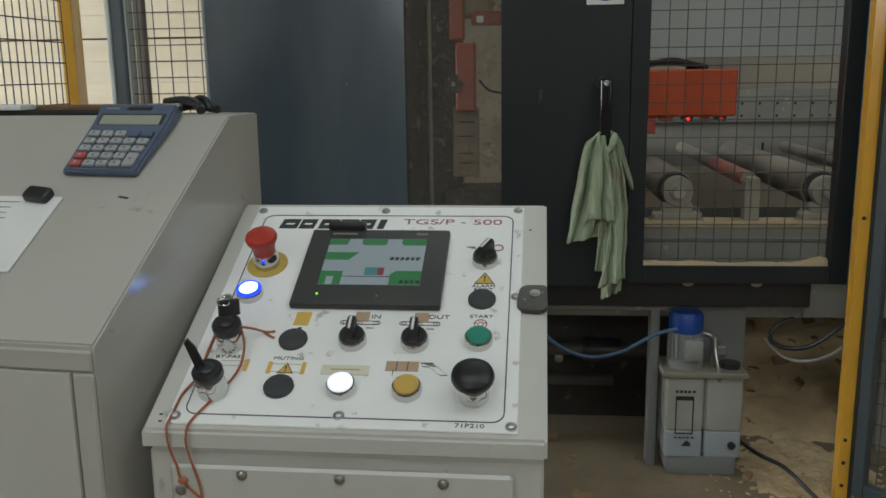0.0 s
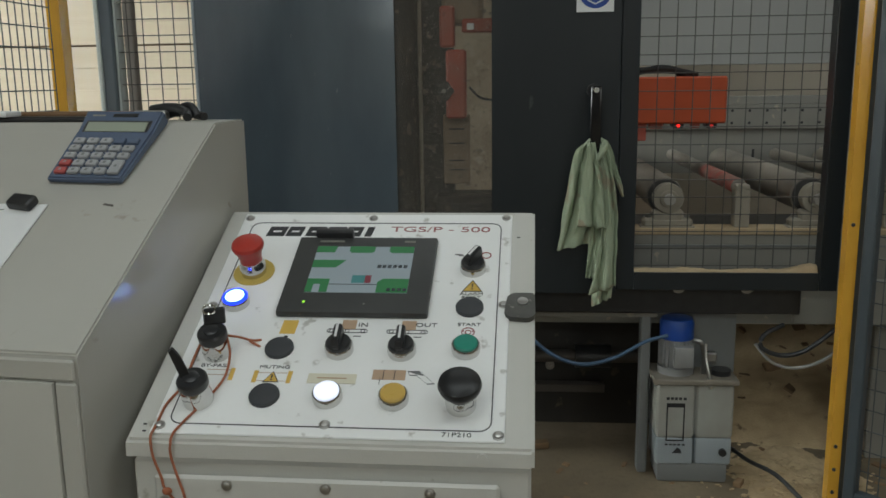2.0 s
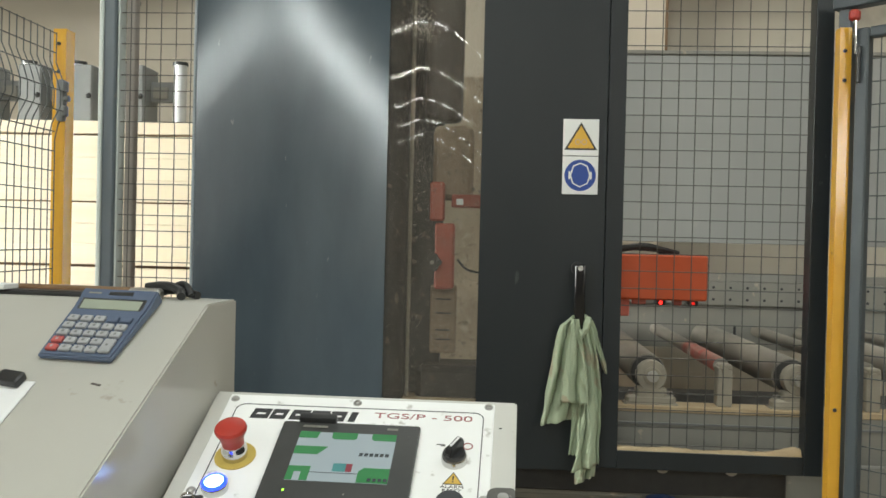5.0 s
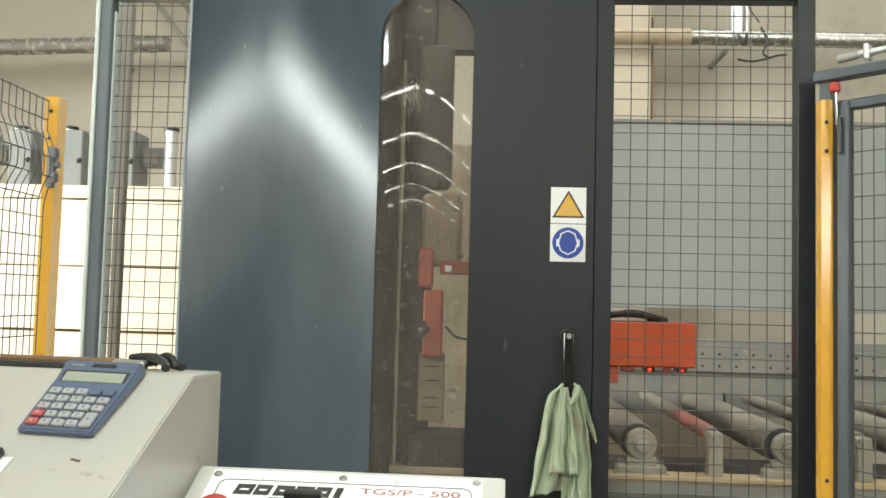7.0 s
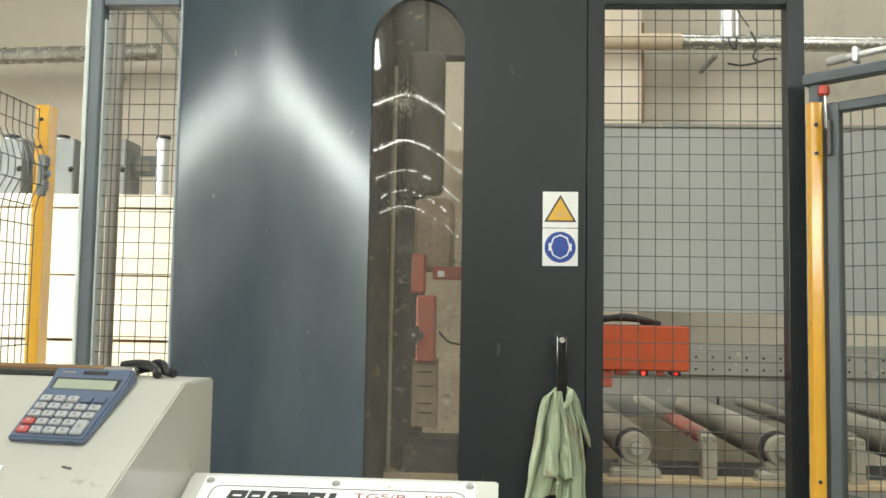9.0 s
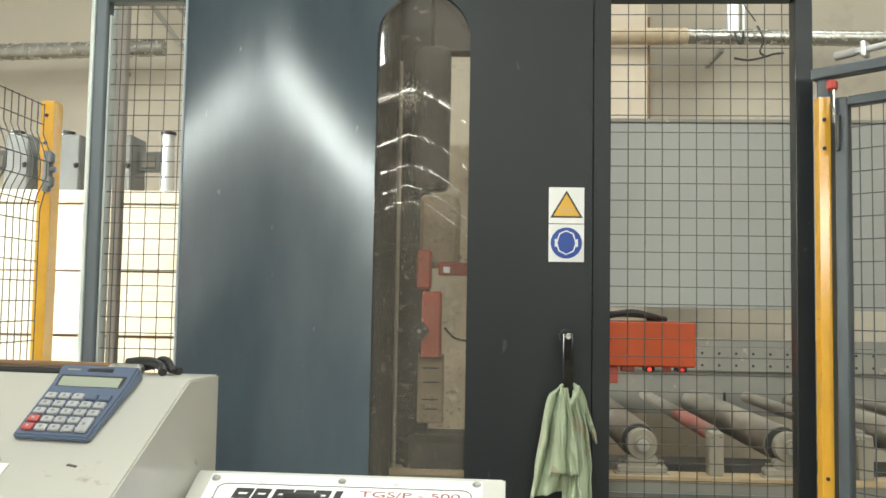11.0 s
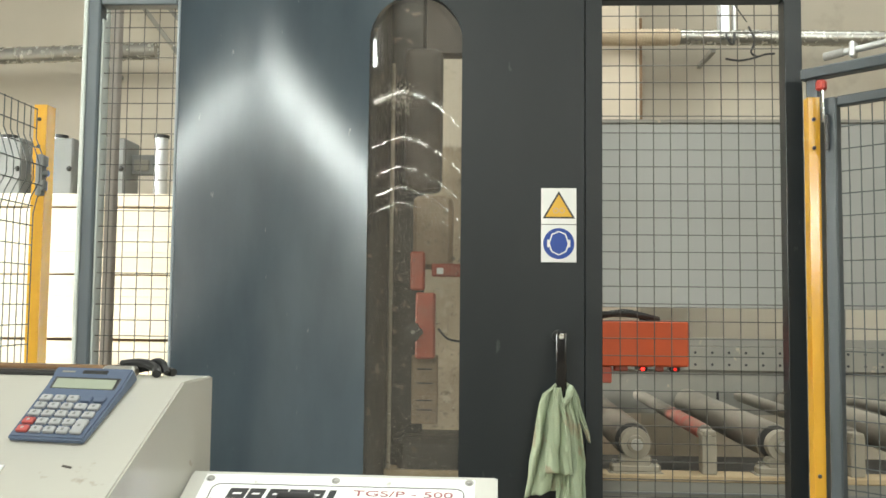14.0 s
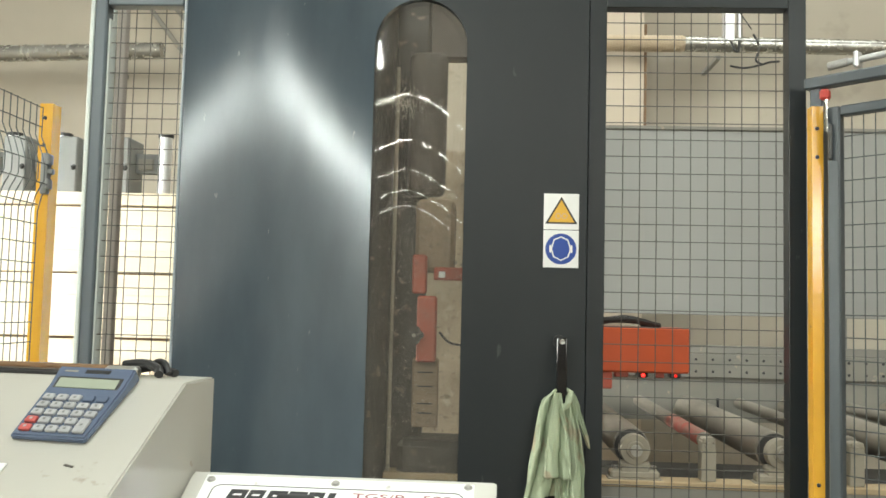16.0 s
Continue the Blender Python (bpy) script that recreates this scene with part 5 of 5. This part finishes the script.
def key_switch(u, v, bent):
    p = part("key_switch", lathe(bm_new(), [(0.0148, 0), (0.0152, 0.002), (0.0148, 0.012), (0.0130, 0.022)], 30), CHROME, console, "chrome key switch", at=on_slope(u, v, 0.0022))
    part("collar", lathe(bm_new(), [(0.0140, 0.0205), (0.0152, 0.023), (0.0152, 0.030), (0.0135, 0.0325), (0.0085, 0.0325)], 28), BLACK, p, "black collar")
    part("cylinder_lock", lathe(bm_new(), [(0.0080, 0.030), (0.0080, 0.0335), (0.006, 0.0345)], 20), BLACK, p)
    b = bm_new()
    if bent:
        box(b, (0, 0, 0.047), (0.022, 0.004, 0.020), 0.0015)
        part("key", b, BLACK, p, "black headed key", at=pose(0, 0, 0, -6, 8, 20))
        ring = bm_new()
        tube(ring, [(0.006 * math.cos(a / 10 * math.tau), 0.001 + 0.001 * (a % 2), 0.061 + 0.006 * math.sin(a / 10 * math.tau)) for a in range(11)], 0.0012, 6)
        part("key_ring", ring, CHROME, p, at=pose(0.003, 0.002, -0.003, 0, 0, 20))
    else:
        prism(b, [(-0.0045, 0.033), (0.0045, 0.033), (0.0048, 0.055), (0.002, 0.068), (-0.003, 0.066)], -0.0022, 0.0022, "y")
        part("key", b, BLACK, p, "slim black key", at=pose(0, 0, 0, -8, -9, 25))
    return p


key_switch(-0.0490, -0.0560, True)
key_switch(-0.0490, -0.1220, False)

latch = part("cam_latch", prism(bm_new(), arc(0.262, 0.030, 0.011, 90, 180, 5) + arc(0.260, 0.012, 0.011, 180, 250, 5) + arc(0.272, 0.010, 0.010, 270, 360, 5) + arc(0.2765, 0.036, 0.005, 0, 90, 4), 0, 0.0065), LATCH, console, "worn black cam latch", at=on_slope(0, 0, 0.0005))
part("latch_screw", lathe(bm_new(), [(0.006, 0.0065), (0.006, 0.0077), (0.002, 0.0085)], 14, pose(0.2685, 0.0265, 0)), STEEL, latch)


# orange string looped from the key switches, hanging over the front
def sp(u, v, lift=0.004):
    return (on_slope(u, v, lift)).translation


def fp(u, z, out=0.004):
    return Vector((u, fy - out, z))


cord = thing("key_string", "orange knotted string tied to the console key", "string", pose(-0.253, 0.9, 0, 0, 0, -1.17))
b = bm_new()
tube(b, [sp(-0.036, -0.052, 0.024), sp(-0.030, -0.070, 0.012), sp(-0.031, -0.095, 0.005), sp(-0.041, -0.125, 0.005), sp(-0.054, -0.150), sp(-0.060, -0.166), fp(-0.0605, 0.905), fp(-0.0605, 0.893), fp(-0.0555, 0.875, 0.005), fp(-0.050, 0.855, 0.005), fp(-0.0485, 0.840, 0.005)], 0.0013, 7)
part("strand", b, STRING, cord)
b = bm_new()
tube(b, [sp(-0.060, -0.052, 0.024), sp(-0.068, -0.075, 0.010), sp(-0.070, -0.105, 0.005), sp(-0.079, -0.130), sp(-0.080, -0.155), sp(-0.081, -0.168), fp(-0.0795, 0.905), fp(-0.0775, 0.890), fp(-0.071, 0.872, 0.005), fp(-0.069, 0.862, 0.005), fp(-0.060, 0.850, 0.005), fp(-0.0485, 0.840, 0.005)], 0.0013, 7)
part("strand", b, STRING, cord)
b = bm_new()
tube(b, [sp(-0.036, -0.052, 0.024), sp(-0.026, -0.044, 0.014), sp(-0.016, -0.040, 0.006), sp(-0.007, -0.036, 0.003)], 0.0013, 7)
tube(b, [sp(-0.018, -0.041, 0.006), sp(-0.010, -0.044, 0.003), sp(-0.006, -0.046, 0.003)], 0.0014, 7)
part("loose_end", b, STRING, cord, "frayed orange ends")
b = bm_new()
for q in (fp(-0.0485, 0.838, 0.006), fp(-0.066, 0.859, 0.006), fp(-0.0475, 0.834, 0.007)):
    bmesh.ops.create_icosphere(b, subdivisions=2, radius=0.0042, matrix=Matrix.Translation(q) @ Matrix.Diagonal((1.2, 0.8, 0.9, 1)))
part("knot", b, STRING, cord)

# ---- grey desk with a sloping top ----
DS = 31.588
desk = thing("operator_desk", "warm grey steel operator desk with a sloping top", "desk", Matrix.Translation((0, 0, 0.0945)) @ Matrix.Scale(0.925, 4) @ pose(-0.579, 1.044, 0, 0, 0, -6.297))
dc, dn = math.cos(radians(DS)), math.sin(radians(DS))
D1, DV0, DV1 = 0.179, -0.268, 0.134
yf, zf, yb, zb = DV0 * dc, 1.115 + DV0 * dn, DV1 * dc, 1.115 + DV1 * dn


def desk_top(u, v, lift=0.0):
    return pose(u, v * dc - lift * dn, 1.115 + v * dn + lift * dc, DS)


b = prism(bm_new(), [(yf, -0.082), (yb + 0.092, -0.082), (yb + 0.092, zb + 0.001), (yb, zb), (yf, zf), (yf - 0.0, zf - 0.004)], -0.62, D1, "x")
bmesh.ops.bevel(b, geom=[e for e in b.edges if e.verts[0].co.z > 0.9 and e.verts[1].co.z > 0.9], offset=0.0022, segments=2, affect="EDGES")
part("cabinet", b, GREY_DESK, desk)
part("plinth", box(bm_new(), (-0.22, 0.02, -0.0915), (0.76, 0.36, 0.0225), 0.002), BLACK, desk)
door = part("door", box(bm_new(), (-0.2395, yf - 0.0035, 0.522), (0.785, 0.008, 0.848), 0.0015, seg=2), GREY_DESK, desk, "flush grey cabinet door")
part("edge_frame", box(bm_new(), (0.166, yf - 0.0025, 0.4395), (0.024, 0.005, 1.012), 0.002), GREY_DESK, desk)
part("top_frame", box(bm_new(), (-0.2215, yf - 0.0025, 0.9585), (0.797, 0.005, 0.022), 0.002), GREY_DESK, desk)
b = box(bm_new(), (0.006, -0.0065, 0.0006), (0.014, 0.0035, 0.0012), 0.0005)
part("scratch", b, INNER_GREY, desk, "small worn scratch", at=desk_top(0.10, -0.03) @ pose(0, 0, 0, 0, 0, -12))
b = box(bm_new(), (-0.27, yb + 0.078, zb + 0.007), (0.66, 0.020, 0.014), 0.003)
solid("brown_ledge", b, BROWN, "narrow brown wooden strip on the desk top", "wooden strip", m=desk.matrix_basis.copy())
b = box(bm_new(), (-0.26, yb + 0.050, zb + 0.004), (0.52, 0.03, 0.008), 0.003)
solid("pen_tray", b, BLACK, "dark narrow tray on the desk top", "tray", m=desk.matrix_basis.copy())

# calculator
calc = thing("calculator", "slate blue desktop calculator with grey keys", "calculator", desk.matrix_basis @ desk_top(-0.002, 0.0035, 0.0008) @ pose(0, 0, 0, 0, 0, -1.0) @ Matrix.Diagonal((1.06, 0.90, 1, 1)))


def taper(bm):
    """Narrower towards the lower end, as the case is."""
    for v in bm.verts:
        v.co.x = 0.0535 + (v.co.x - 0.0535) * (0.91 + 0.62 * v.co.y)
    return bm


b = prism(bm_new(), [(0.0, 0.0), (0.145, 0.0), (0.147, 0.006), (0.145, 0.021), (0.110, 0.0145), (0.0, 0.0085), (-0.002, 0.004)], 0.0, 0.107, "x")
bmesh.ops.bevel(b, geom=[e for e in b.edges], offset=0.0025, segments=2, affect="EDGES")
part("case", taper(b), CALC, calc)
TILT = math.degrees(math.atan2(0.007, 0.038))
hood = part("display_frame", box(bm_new(), (0.0535, 0, 0), (0.090, 0.025, 0.002), 0.0008), BLACK, calc, "dark display frame", at=pose(0, 0.1115, 0.0150, TILT))
part("lcd", box(bm_new(), (0.0535, -0.001, 0.0012), (0.082, 0.0185, 0.0014), 0.0004), CALC_LCD, hood, "grey-green lcd")
part("solar_cell", box(bm_new(), (0.058, 0, 0), (0.034, 0.007, 0.0012), 0.0004), BLACK, calc, "dark solar cell", at=pose(0, 0.1345, 0.0192, TILT))
part("print_mark", box(bm_new(), (0.021, 0, 0), (0.018, 0.003, 0.0006)), BEAM_GREY, calc, "pale print", at=pose(0, 0.1345, 0.0191, TILT))
kt = math.degrees(math.atan2(0.006, 0.110))
for r in range(5):
    for c in range(5):
        if r == 0 and c == 4:
            continue
        x = 0.0165 + 0.0188 * c
        y = 0.0125 + 0.0160 * r
        x = 0.0535 + (x - 0.0535) * (0.91 + 0.62 * y)
        h = 0.0086 + 0.0545 * y
        tall = c == 4 and r == 1
        red = c == 0 and r in (0, 1)
        blue = r == 4 and c in (3, 4)
        if tall:
            y -= 0.0080
        bk = box(bm_new(), (0, 0, 0.0022), (0.0146, 0.0118 if not tall else 0.0275, 0.0050), 0.0024, seg=3)
        k = part("key", bk, CALC_RED if red else (CALC if blue else CALC_KEY), calc, "red key" if red else "", at=pose(x, y, h, kt))
        if not blue:
            part("key_mark", box(bm_new(), (0, 0, 0.0048), (0.0032, 0.0040, 0.0005)), MACH_GREY if not red else CALC_KEY, k)

# sheet of paper and a clip
paper = thing("note_paper", "white sheet of paper with faint handwriting", "paper", desk.matrix_basis @ desk_top(0, 0, 0.0006))
part("sheet", box(bm_new(), (-0.085, -0.106, 0.001), (0.222, 0.131, 0.002), 0.0006), PAPER, paper)
b = bm_new()
for k in range(6):
    box(b, (-0.050 - 0.004 * (k % 3), -0.052 - 0.010 * k, 0.0022), (0.046 - 0.006 * (k % 2), 0.0012, 0.0004))
part("writing_bar", b, BEAM_GREY, paper, "faint grey writing")
b = box(bm_new(), (0.002, -0.044, 0.0075), (0.034, 0.021, 0.013), 0.005, seg=3)
solid("paper_clip", b, BLACK, "black plastic clip on the paper", "clip", m=desk.matrix_basis @ desk_top(0, 0, 0.0006) @ pose(0, 0, 0, 0, 0, -8))

# cable and keys behind the calculator
b = tube(bm_new(), [(0.05, yb + 0.070, zb + 0.016), (0.075, yb + 0.066, zb + 0.019), (0.095, yb + 0.060, zb + 0.018), (0.112, yb + 0.052, zb + 0.012), (0.118, yb + 0.042, zb + 0.006)], 0.0065, 9)
tube(b, [(0.085, yb + 0.074, zb + 0.010), (0.100, yb + 0.070, zb + 0.021), (0.116, yb + 0.062, zb + 0.020), (0.126, yb + 0.056, zb + 0.007)], 0.005, 9)
tube(b, [(0.070, yb + 0.080, zb + 0.009), (0.090, yb + 0.080, zb + 0.013), (0.112, yb + 0.075, zb + 0.009), (0.131, yb + 0.068, zb + 0.006)], 0.006, 9)
solid("cable_end", b, BLACK, "black rubber cable end on the desk", "cable", m=desk.matrix_basis.copy())
b = box(bm_new(), (0.062, yb + 0.045, zb + 0.008), (0.050, 0.018, 0.016), 0.004)
solid("metal_plug", b, STEEL, "small metal plug beside the calculator", "plug", m=desk.matrix_basis.copy())


# ---- cloth on the handle ----
def cloth(parent):
    # hanging flaps: slant of the hem, folds, twist, rows of (height, left edge, right edge, distance in front)
    lobes = (
        (0.010, 2.3, 0.5, ((1.069, 0.2136, 0.2264, -0.045), (1.046, 0.1816, 0.2296, -0.040), (0.997, 0.1672, 0.2328, -0.036), (0.915, 0.1560, 0.2360, -0.034), (0.834, 0.1432, 0.2328, -0.032), (0.765, 0.1320, 0.2200, -0.030))),
        (-0.004, 0.9, 0.9, ((1.066, 0.2104, 0.2296, -0.082), (1.013, 0.2024, 0.2376, -0.078), (0.932, 0.1928, 0.2536, -0.072), (0.830, 0.1832, 0.2616, -0.070))),
        (0.012, 1.5, -0.8, ((1.059, 0.2456, 0.2648, -0.066), (1.013, 0.2408, 0.2744, -0.062), (0.948, 0.2440, 0.2872, -0.058), (0.866, 0.2520, 0.2968, -0.056), (0.785, 0.2504, 0.3000, -0.054), (0.719, 0.2392, 0.2968, -0.052), (0.643, 0.2216, 0.2984, -0.050))),
        (-0.004, 0.8, 0.3, ((1.062, 0.2552, 0.2680, -0.060), (1.030, 0.2680, 0.2824, -0.050), (0.981, 0.2824, 0.2984, -0.042), (0.940, 0.2952, 0.3128, -0.036), (0.912, 0.3080, 0.3160, -0.034))),
        (-0.002, 0.9, 0.4, ((0.826, 0.2200, 0.2648, -0.036), (0.752, 0.2184, 0.2552, -0.034), (0.674, 0.2120, 0.2392, -0.034))),
        (0.012, 1.6, 0.2, ((0.736, 0.2456, 0.2968, -0.030), (0.654, 0.2392, 0.2920, -0.028), (0.602, 0.2328, 0.2872, -0.026))),
    )
    for li, (slant, folds, twist, rows) in enumerate(lobes):
        b = bm_new()
        nu, nv = 30, 48
        grid = []
        for j in range(nv + 1):
            t = j / nv * (len(rows) - 1)
            i = min(int(t), len(rows) - 2)
            f = t - i
            z, x0, x1, y = (p + (q - p) * f for p, q in zip(rows[i], rows[i + 1]))
            line = []
            for k in range(nu + 1):
                s = k / nu
                drop = j / nv
                ph = (s + twist * (drop - 0.5) * 0.5) * folds * math.pi + li * 1.3 + 1.3 * noise.noise((s * 1.6, drop * 1.3, li * 7))
                amp = (0.004 + 0.015 * min(drop * 2, 1)) * (0.55 + 0.9 * abs(noise.noise((s * 2.3, drop * 2.2, li * 3.1))))
                crease = 1 - abs(noise.noise((s * 3.2 + z * 5, z * 7, li + 0.5))) * 2
                yy = y + amp * (1 - 2 * abs(math.sin(ph)) ** 0.6) - 0.007 * crease ** 3 + 0.005 * noise.noise((s * 3, z * 14, li * 3 + 1)) + 0.002 * noise.noise((s * 9, z * 40, li))
                yy = min(yy, -0.006)
                xx = x0 + (x1 - x0) * s + 0.004 * noise.noise((z * 18, li, s * 3))
                zz = z + (slant * (s - 0.5) * 2 + 0.006 * noise.noise((s * 5, li * 5, 2))) * drop ** 2
                line.append(b.verts.new((xx, yy, zz)))
            grid.append(line)
        for p, q in zip(grid, grid[1:]):
            for k in range(nu):
                b.faces.new((p[k], p[k + 1], q[k + 1], q[k]))
        flap = part("flap", b, TOWEL, parent)
        sol = flap.modifiers.new("thickness", "SOLIDIFY")
        sol.thickness = 0.0018
    b = tube(bm_new(), [(0.2285, -0.068, 1.006), (0.236, -0.080, 1.020), (0.246, -0.082, 1.034), (0.256, -0.074, 1.056), (0.258, -0.060, 1.064)], 0.0085, 10)
    for v in b.verts:
        v.co += Vector((noise.noise(v.co * 90), noise.noise(v.co * 90 + Vector((5, 0, 0))), 0)) * 0.003
    part("rolled_edge", b, TOWEL, parent, "twisted rolled cloth edge")
    b = tube(bm_new(), [(0.214, -0.030, 1.060), (0.222, -0.055, 1.070), (0.232, -0.040, 1.072), (0.244, -0.052, 1.071), (0.256, -0.036, 1.064)], 0.0075, 10)
    part("loop", b, TOWEL, parent, "cloth drawn behind the handle")


cloth(thing("cloth", "pale green crumpled cloth hung on the door handle", "cloth", pose(0, 2.5, 0)))

# ---- loose litter on the floor ----
rng = random.Random(4)
b = bm_new()
for i in range(260):
    x, y = rng.uniform(-0.2, 2.2), rng.uniform(2.0, 4.6)
    s = rng.uniform(0.006, 0.022)
    box(b, (x, y, s * 0.22), (s * rng.uniform(1, 3.2), s, s * 0.4), 0, Matrix.Rotation(rng.uniform(0, 6.28), 4, "Z") @ Matrix.Rotation(rng.uniform(-0.3, 0.3), 4, "X"))
solid("wood_litter", b, CHIP, "brown wood chips strewn over the dusty floor", "litter", kind="stuff")
for x, y, s, a in ((0.19, 2.36, 0.045, 20), (0.70, 2.55, 0.03, 60), (0.1, 2.8, 0.04, 10)):
    solid("wood_offcut", box(bm_new(), (0, 0, s * 0.3), (s * 1.4, s * 0.8, s * 0.6), 0.003), CHIP, "small brown wooden offcut on the floor", "offcut", "wooden offcuts", m=pose(x, y, 0, 0, 0, a))


def heap(x0, x1, y0, y1, n, high):
    b = bm_new()
    rows = []
    for j in range(n + 1):
        row = []
        for i in range(n + 1):
            x, y = x0 + (x1 - x0) * i / n, y0 + (y1 - y0) * j / n
            row.append(b.verts.new((x, y, high(x, y, i / n, j / n))))
        rows.append(row)
    for p, q in zip(rows, rows[1:]):
        for k in range(n):
            b.faces.new((p[k], p[k + 1], q[k + 1], q[k]))
    return b


def low(x, y, s, t):
    e = max(0.0, 1 - ((s - 0.5) ** 2 + (t - 0.5) ** 2) * 4.4) * (0.5 + 0.8 * noise.noise((x * 4, y * 4, 2.0)))
    return max(e, 0) * (0.035 + 0.05 * max(0, noise.noise((x * 7, y * 7, 0.3)))) + 0.010 * noise.noise((x * 34, y * 34, 0)) * min(1, e * 3) + 0.005 * noise.noise((x * 80, y * 80, 0)) * min(1, e * 3) - 0.006


def bank(x, y, s, t):
    rise = max(0.0, y - 2.82 + 0.10 * noise.noise((x * 2.2, 1, 0))) * 0.52
    side = min(1.0, max(0.0, (x - 0.60) / 0.12))
    return min(rise, 0.48) * side + 0.016 * noise.noise((x * 9, y * 9, 0.7)) + 0.010 * noise.noise((x * 28, y * 28, 0.2)) + 0.005 * noise.noise((x * 70, y * 70, 0.9)) - 0.012


solid("sawdust_bank", heap(0.55, 3.0, 2.72, 3.95, 110, bank), FLOOR_DUST, "brown bank of old sawdust sloping up behind the pump", "sawdust", kind="stuff")
for i in range(46):
    x, y = rng.uniform(0.7, 1.6), rng.uniform(2.9, 3.7)
    s = rng.uniform(0.012, 0.040)
    z = bank(x, y, 0, 0)
    solid("wood_chip", box(bm_new(), (0, 0, s * 0.1), (s * rng.uniform(1, 2.2), s, s * 0.3), 0.001), CHIP, "brown wood chip on the sawdust bank", "wood chip", "chips on the sawdust", m=pose(x, y, z, 27, rng.uniform(-12, 12), rng.uniform(0, 180)))
b = heap(0.62, 1.17, 2.30, 2.9, 70, low)
solid("sawdust_heap", b, FLOOR_DUST, "low heap of pale sawdust beside the oil pump", "sawdust", kind="stuff")
b = bm_new()
for i in range(240):
    x, y = rng.gauss(0.86, 0.13), rng.gauss(2.48, 0.13)
    r = rng.uniform(0.002, 0.009)
    m = Matrix.Translation((x, y, max(0, low(x, y, (x - 0.62) / 0.55, (y - 2.30) / 0.6)) + r * 0.2)) @ Matrix.Rotation(rng.uniform(0, 3), 4, "Z") @ Matrix.Diagonal((rng.uniform(1, 2.4), 1, rng.uniform(0.4, 0.8), 1))
    bmesh.ops.create_icosphere(b, subdivisions=1, radius=r, matrix=m)
solid("sawdust_clumps", b, FLOOR_DUST, "crumbled sawdust clumps scattered beside the oil pump", "sawdust", kind="stuff")
b = tube(bm_new(), [(0.70, 2.72, 0.06), (0.74, 2.60, 0.06), (0.79, 2.48, 0.07), (0.84, 2.36, 0.04), (0.90, 2.2, 0.015)], 0.007, 8)
solid("floor_cable", b, BLACK, "black dusty cable lying on the floor", "cable")

b = box(bm_new(), (-0.215, yb + 0.040, zb + 0.012), (0.13, 0.035, 0.008), 0.003, seg=2)
solid("plastic_sleeve", b, PAPER, "white plastic sleeve lying on the desk tray", "plastic sleeve", m=desk.matrix_basis.copy())
for u, v in ((-0.0935, -0.152), (-0.0915, -0.1605), (0.262, 0.15)):
    part("paint_chip", box(bm_new(), (u, v, 0.0003), (0.0035, 0.0016, 0.0005)), INK, console, "dark chipped paint mark", at=on_slope(0, 0) @ pose(0, 0, 0))
